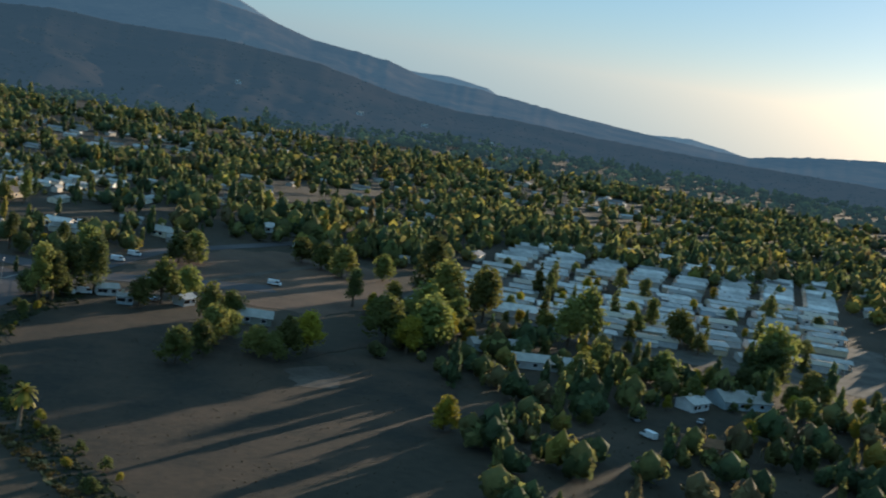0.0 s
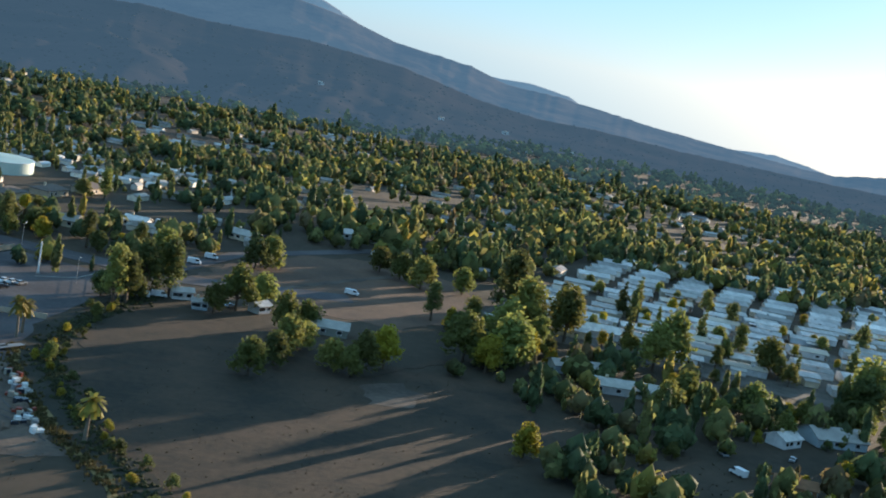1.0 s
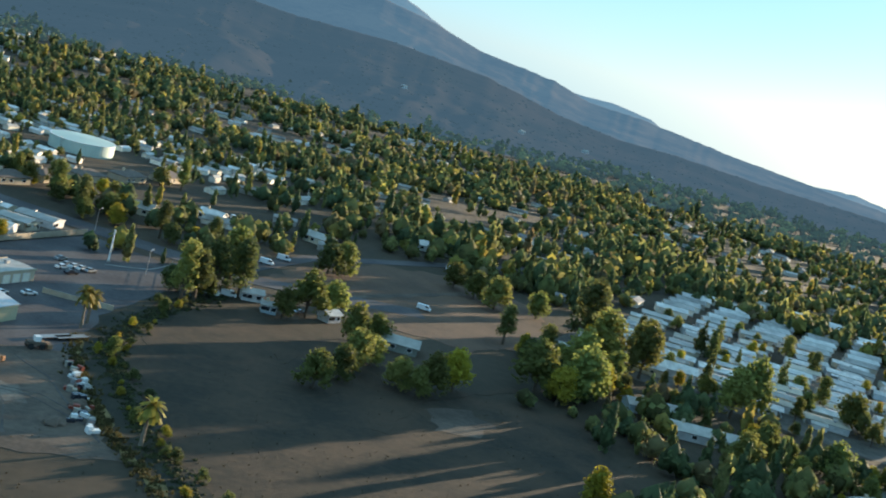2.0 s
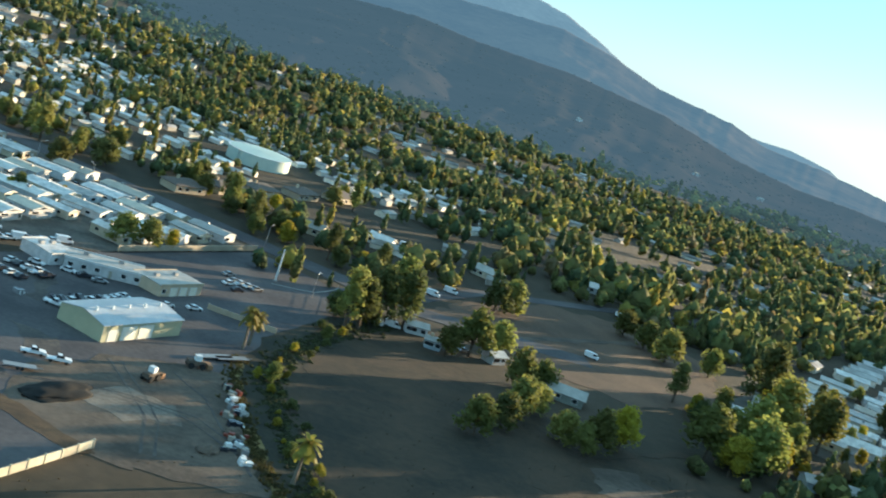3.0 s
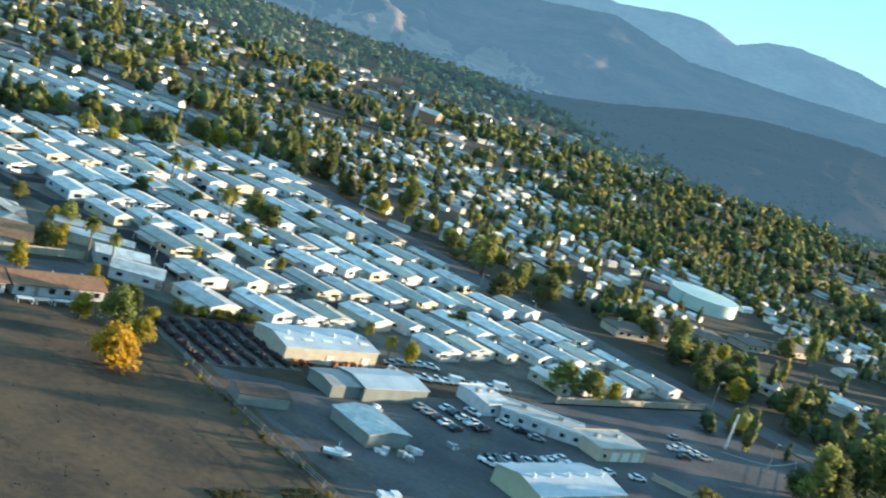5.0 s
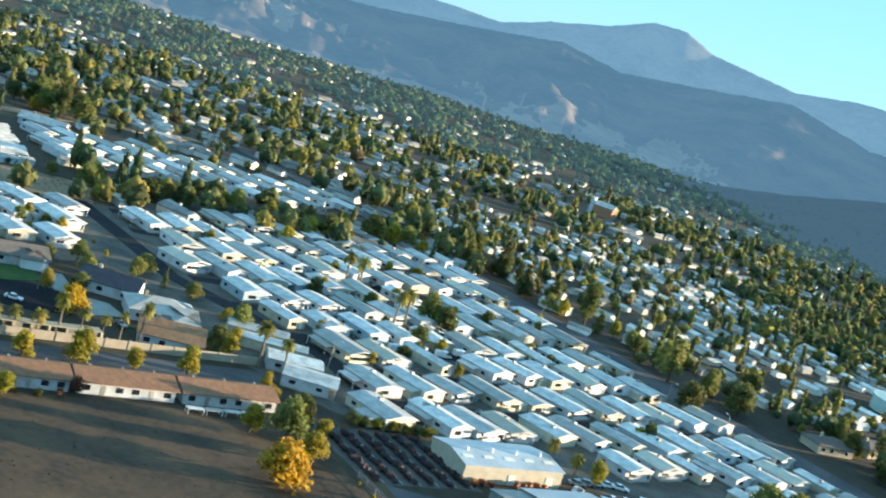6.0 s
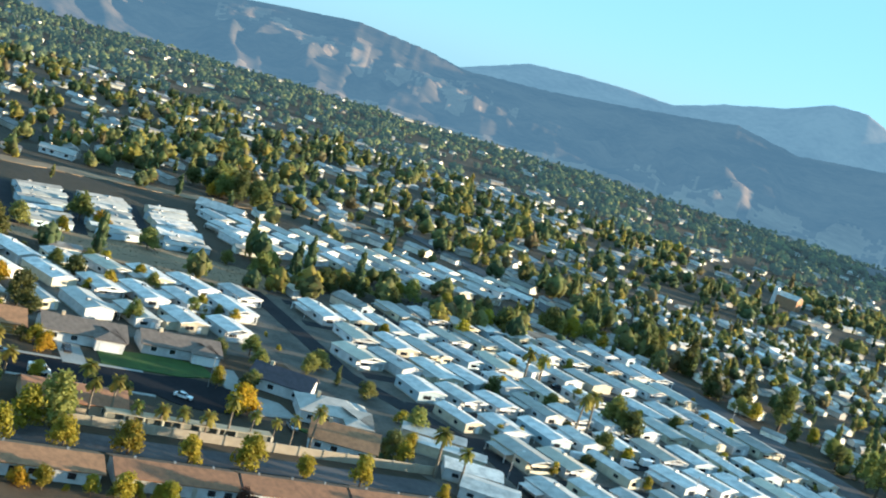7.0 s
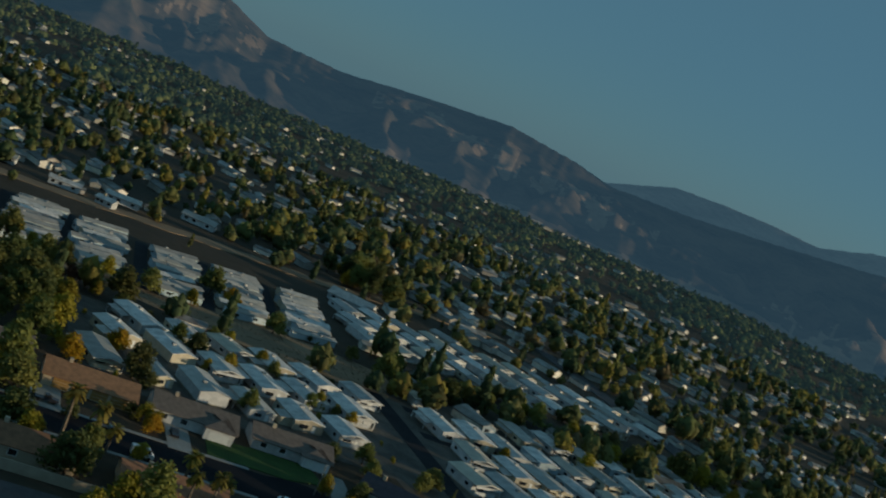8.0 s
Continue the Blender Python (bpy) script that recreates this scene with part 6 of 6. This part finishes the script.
for i in range(46):
    f = i / 45
    plant(crng.choice(("oak", "oak", "gum", "yellow", "bush")), -104 + 190 * f + crng.uniform(-6, 6), 412 - 22 * math.sin(3.1 * f) + crng.uniform(-14, 8), crng.uniform(0.6, 1.15), "trees before the park across the field")
for i in range(30):
    plant(crng.choice(("oak", "oak", "bush", "yellow")), crng.uniform(-5, 110), crng.uniform(310, 395), crng.uniform(0.5, 1.0), "trees round the cottages")
park("box", -184.5, 335, 20, 0.02, 0, "vehicles at the farm")
park("van", -181, 341, 30, 0.02, 0, "vehicles at the farm")
park("car", -160, 352, 70, 0.02, 1, "vehicles at the farm")


# ---- pergola behind the wall, and hedges before the long buildings ----
def pergola(u0, u1):
    L = u1 - u0
    t = thing("pergola", at(-330.5, (u0 + u1) / 2, 0.05, 90), "cream pergola along the wall with dark openings", "pergola")
    box_part("top", t, M["tan"], (-L / 2, L / 2, -1.6, 1.6, 2.7, 2.9))
    box_part("back_wall", t, M["greywall"], (-L / 2, L / 2, 1.4, 1.55, 0, 2.7))
    n = 9
    for i in range(n + 1):
        x = -L / 2 + L * i / n
        box_part("post", t, M["cream"], (x - 0.25, x + 0.25, -1.6, -1.2, 0, 2.7))


pergola(98, 136)
for i in range(16):
    plant(crng.choice(("bush", "red", "yellow", "orange", "red")), -291 + crng.uniform(-1, 1), 50 + 4.4 * i, crng.uniform(0.35, 0.7), "hedge before the long buildings")
for s, u, k, z in ((-334, 168, "oak", 0.8), (-341, 176, "yellow", 0.7), (-352, 182, "oak", 0.9), (-362, 182, "bush", 1.2), (-378, 178, "oak", 0.7), (-386, 172, "tall", 0.5), (-390, 150, "oak", 0.6), (-396, 140, "bush", 1.2), (-398, 170, "oak", 0.7), (-366, 140, "oak", 0.7),
        (-305, 172, "bush", 1.0), (-300, 178, "bush", 1.1), (-310, 172, "yellow", 0.6), (-288, 172, "oak", 0.8), (-283, 175, "bush", 1.2), (-346, 104, "oak", 0.7), (-344, 74, "oak", 0.9), (-332, 70, "oak", 1.2), (-320, 80, "yellow", 1.2), (-322, 86, "oak", 1.1)):
    plant(k, s, u, z)


# ---- the far side of the dry strip ----
ribbon("far_strip", [(-622, 20), (-626, 60), (-640, 120), (-650, 190), (-700, 300)], 13, 0.1, M["drystrip"], "grey-brown dry strip with a track", "field", ragged=3.0)
for s, u, L, W, roof, turn, label in ((-616, 194, 20, 11, "roofwhite", 60, "white hall with pale roof beside the park"), (-640, 66, 13, 5, "roofwhite", 85, "white trailer building beside the dry strip"), (-655, 92, 15, 6, "roofwhite", 85, "long white trailer building beside the dry strip"),
        (-634, 84, 8, 5, "roofwhite", 60, "small white shed beside the dry strip"), (-680, 130, 16, 7, "roofgrey", 70, "low pale building beside the dry strip"), (-652, 40, 10, 6, "roofgrey", 80, "small pale building beside the dry strip")):
    tagged(house(s, u, L, W, "white", roof, label, turn, "gable", 2.8, 0), group="scattered houses")
for i in range(18):
    plant(crng.choice(("oak", "yellow", "gum", "orange", "oak")), -682 + crng.uniform(-24, 24), 214 + crng.uniform(-18, 18), crng.uniform(0.9, 1.5), "grove beyond the park")
for i in range(10):
    plant(crng.choice(("oak", "yellow", "bush")), -512 + crng.uniform(-8, 8), 36 + 15 * i, crng.uniform(0.6, 1.0), "trees along the dry strip")

# trees between the road and the tan houses
for s, u in ((-299, 398), (-280, 393), (-274, 400), (-299, 480), (-268, 372), (-258, 376), (-233, 378), (-227, 396), (-288, 384), (-310, 392), (-322, 398), (-340, 402), (-359, 398), (-290, 412), (-262, 392)):
    for i in range(2):
        plant(crng.choice(("oak", "oak", "yellow", "gum", "bush")), s + crng.uniform(-5, 5), u + crng.uniform(-5, 5), crng.uniform(0.75, 1.15), "trees along the road")

# the gardens and trees at the end of the cul-de-sac
tagged(house(-477, 58, 8, 5, "white", "roofgrey", "small white cottage half hidden among trees", 20, "gable", 2.7, 0), group="scattered houses")
for k, s, u, z in (("oak", -475, 51, 1.3), ("oak", -489, 60, 1.2), ("oak", -497, 66, 1.1), ("red", -483, 69, 1.2), ("red", -487, 72, 0.9), ("yellow", -450, 67, 1.2), ("yellow", -428, 60, 1.1), ("yellow", -427, 66, 1.2), ("oak", -434, 54, 1.3),
        ("oak", -442, 60, 1.2), ("oak", -458, 56, 1.4), ("oak", -464, 63, 1.1), ("bush", -417, 66, 1.4), ("orange", -408, 70, 0.9), ("oak", -412, 60, 1.2), ("oak", -418, 50, 1.3), ("bush", -471, 70, 1.1), ("oak", -456, 46, 1.3), ("oak", -440, 44, 1.3),
        ("yellow", -500, 56, 1.0), ("oak", -505, 48, 1.1), ("oak", -381, 56, 1.2), ("oak", -372, 58, 1.0), ("yellow", -377, 50, 1.1), ("bush", -366, 71, 1.0), ("oak", -480, 85, 1.2), ("bush", -478, 86, 1.4), ("oak", -409, 87, 1.1), ("bush", -405, 90, 1.5),
        ("orange", -429, 83, 0.9), ("oak", -449, 107, 0.9), ("oak", -534, 120, 1.1), ("orange", -529, 127, 1.0), ("bush", -379, 88, 1.3), ("bush", -378, 91, 1.1), ("bush", -379, 85, 1.0), ("orange", -373, 90, 0.6),
        ("palm", -351, 69, 0.95), ("palm", -346, 74, 0.9), ("palm", -352, 79, 0.8), ("yellow", -344, 62, 1.0), ("oak", -349, 58, 1.1), ("bush", -350, 64, 1.2), ("bush", -352, 86, 1.2), ("palm", -348, 96, 0.85)):
    plant(k, s, u, z, "trees round the cul-de-sac gardens")
park("pickup", -371, 65.5, 92, 0.24)
park("car", -366.5, 79, 92, 0.17, 1)

# white houses high on the foothill
hill = bpy.data.objects["backdrop_foothill"].data.vertices
for i, j in ((190, 26), (196, 17), (176, 22), (150, 20), (205, 21), (214, 12)):
    p = hill[i * 64 + int(j * 1.35)].co
    t = house(0, 0, 10, 6, "white", "roofgrey", "small white house high on the dark foothill", crng.uniform(0, 180), "gable", 4.0, 0)
    t.matrix_world = pose(p.x, p.y, p.z + 0.5, 0, 0, crng.uniform(0, 180))
    tagged(t, group="houses on the foothill")
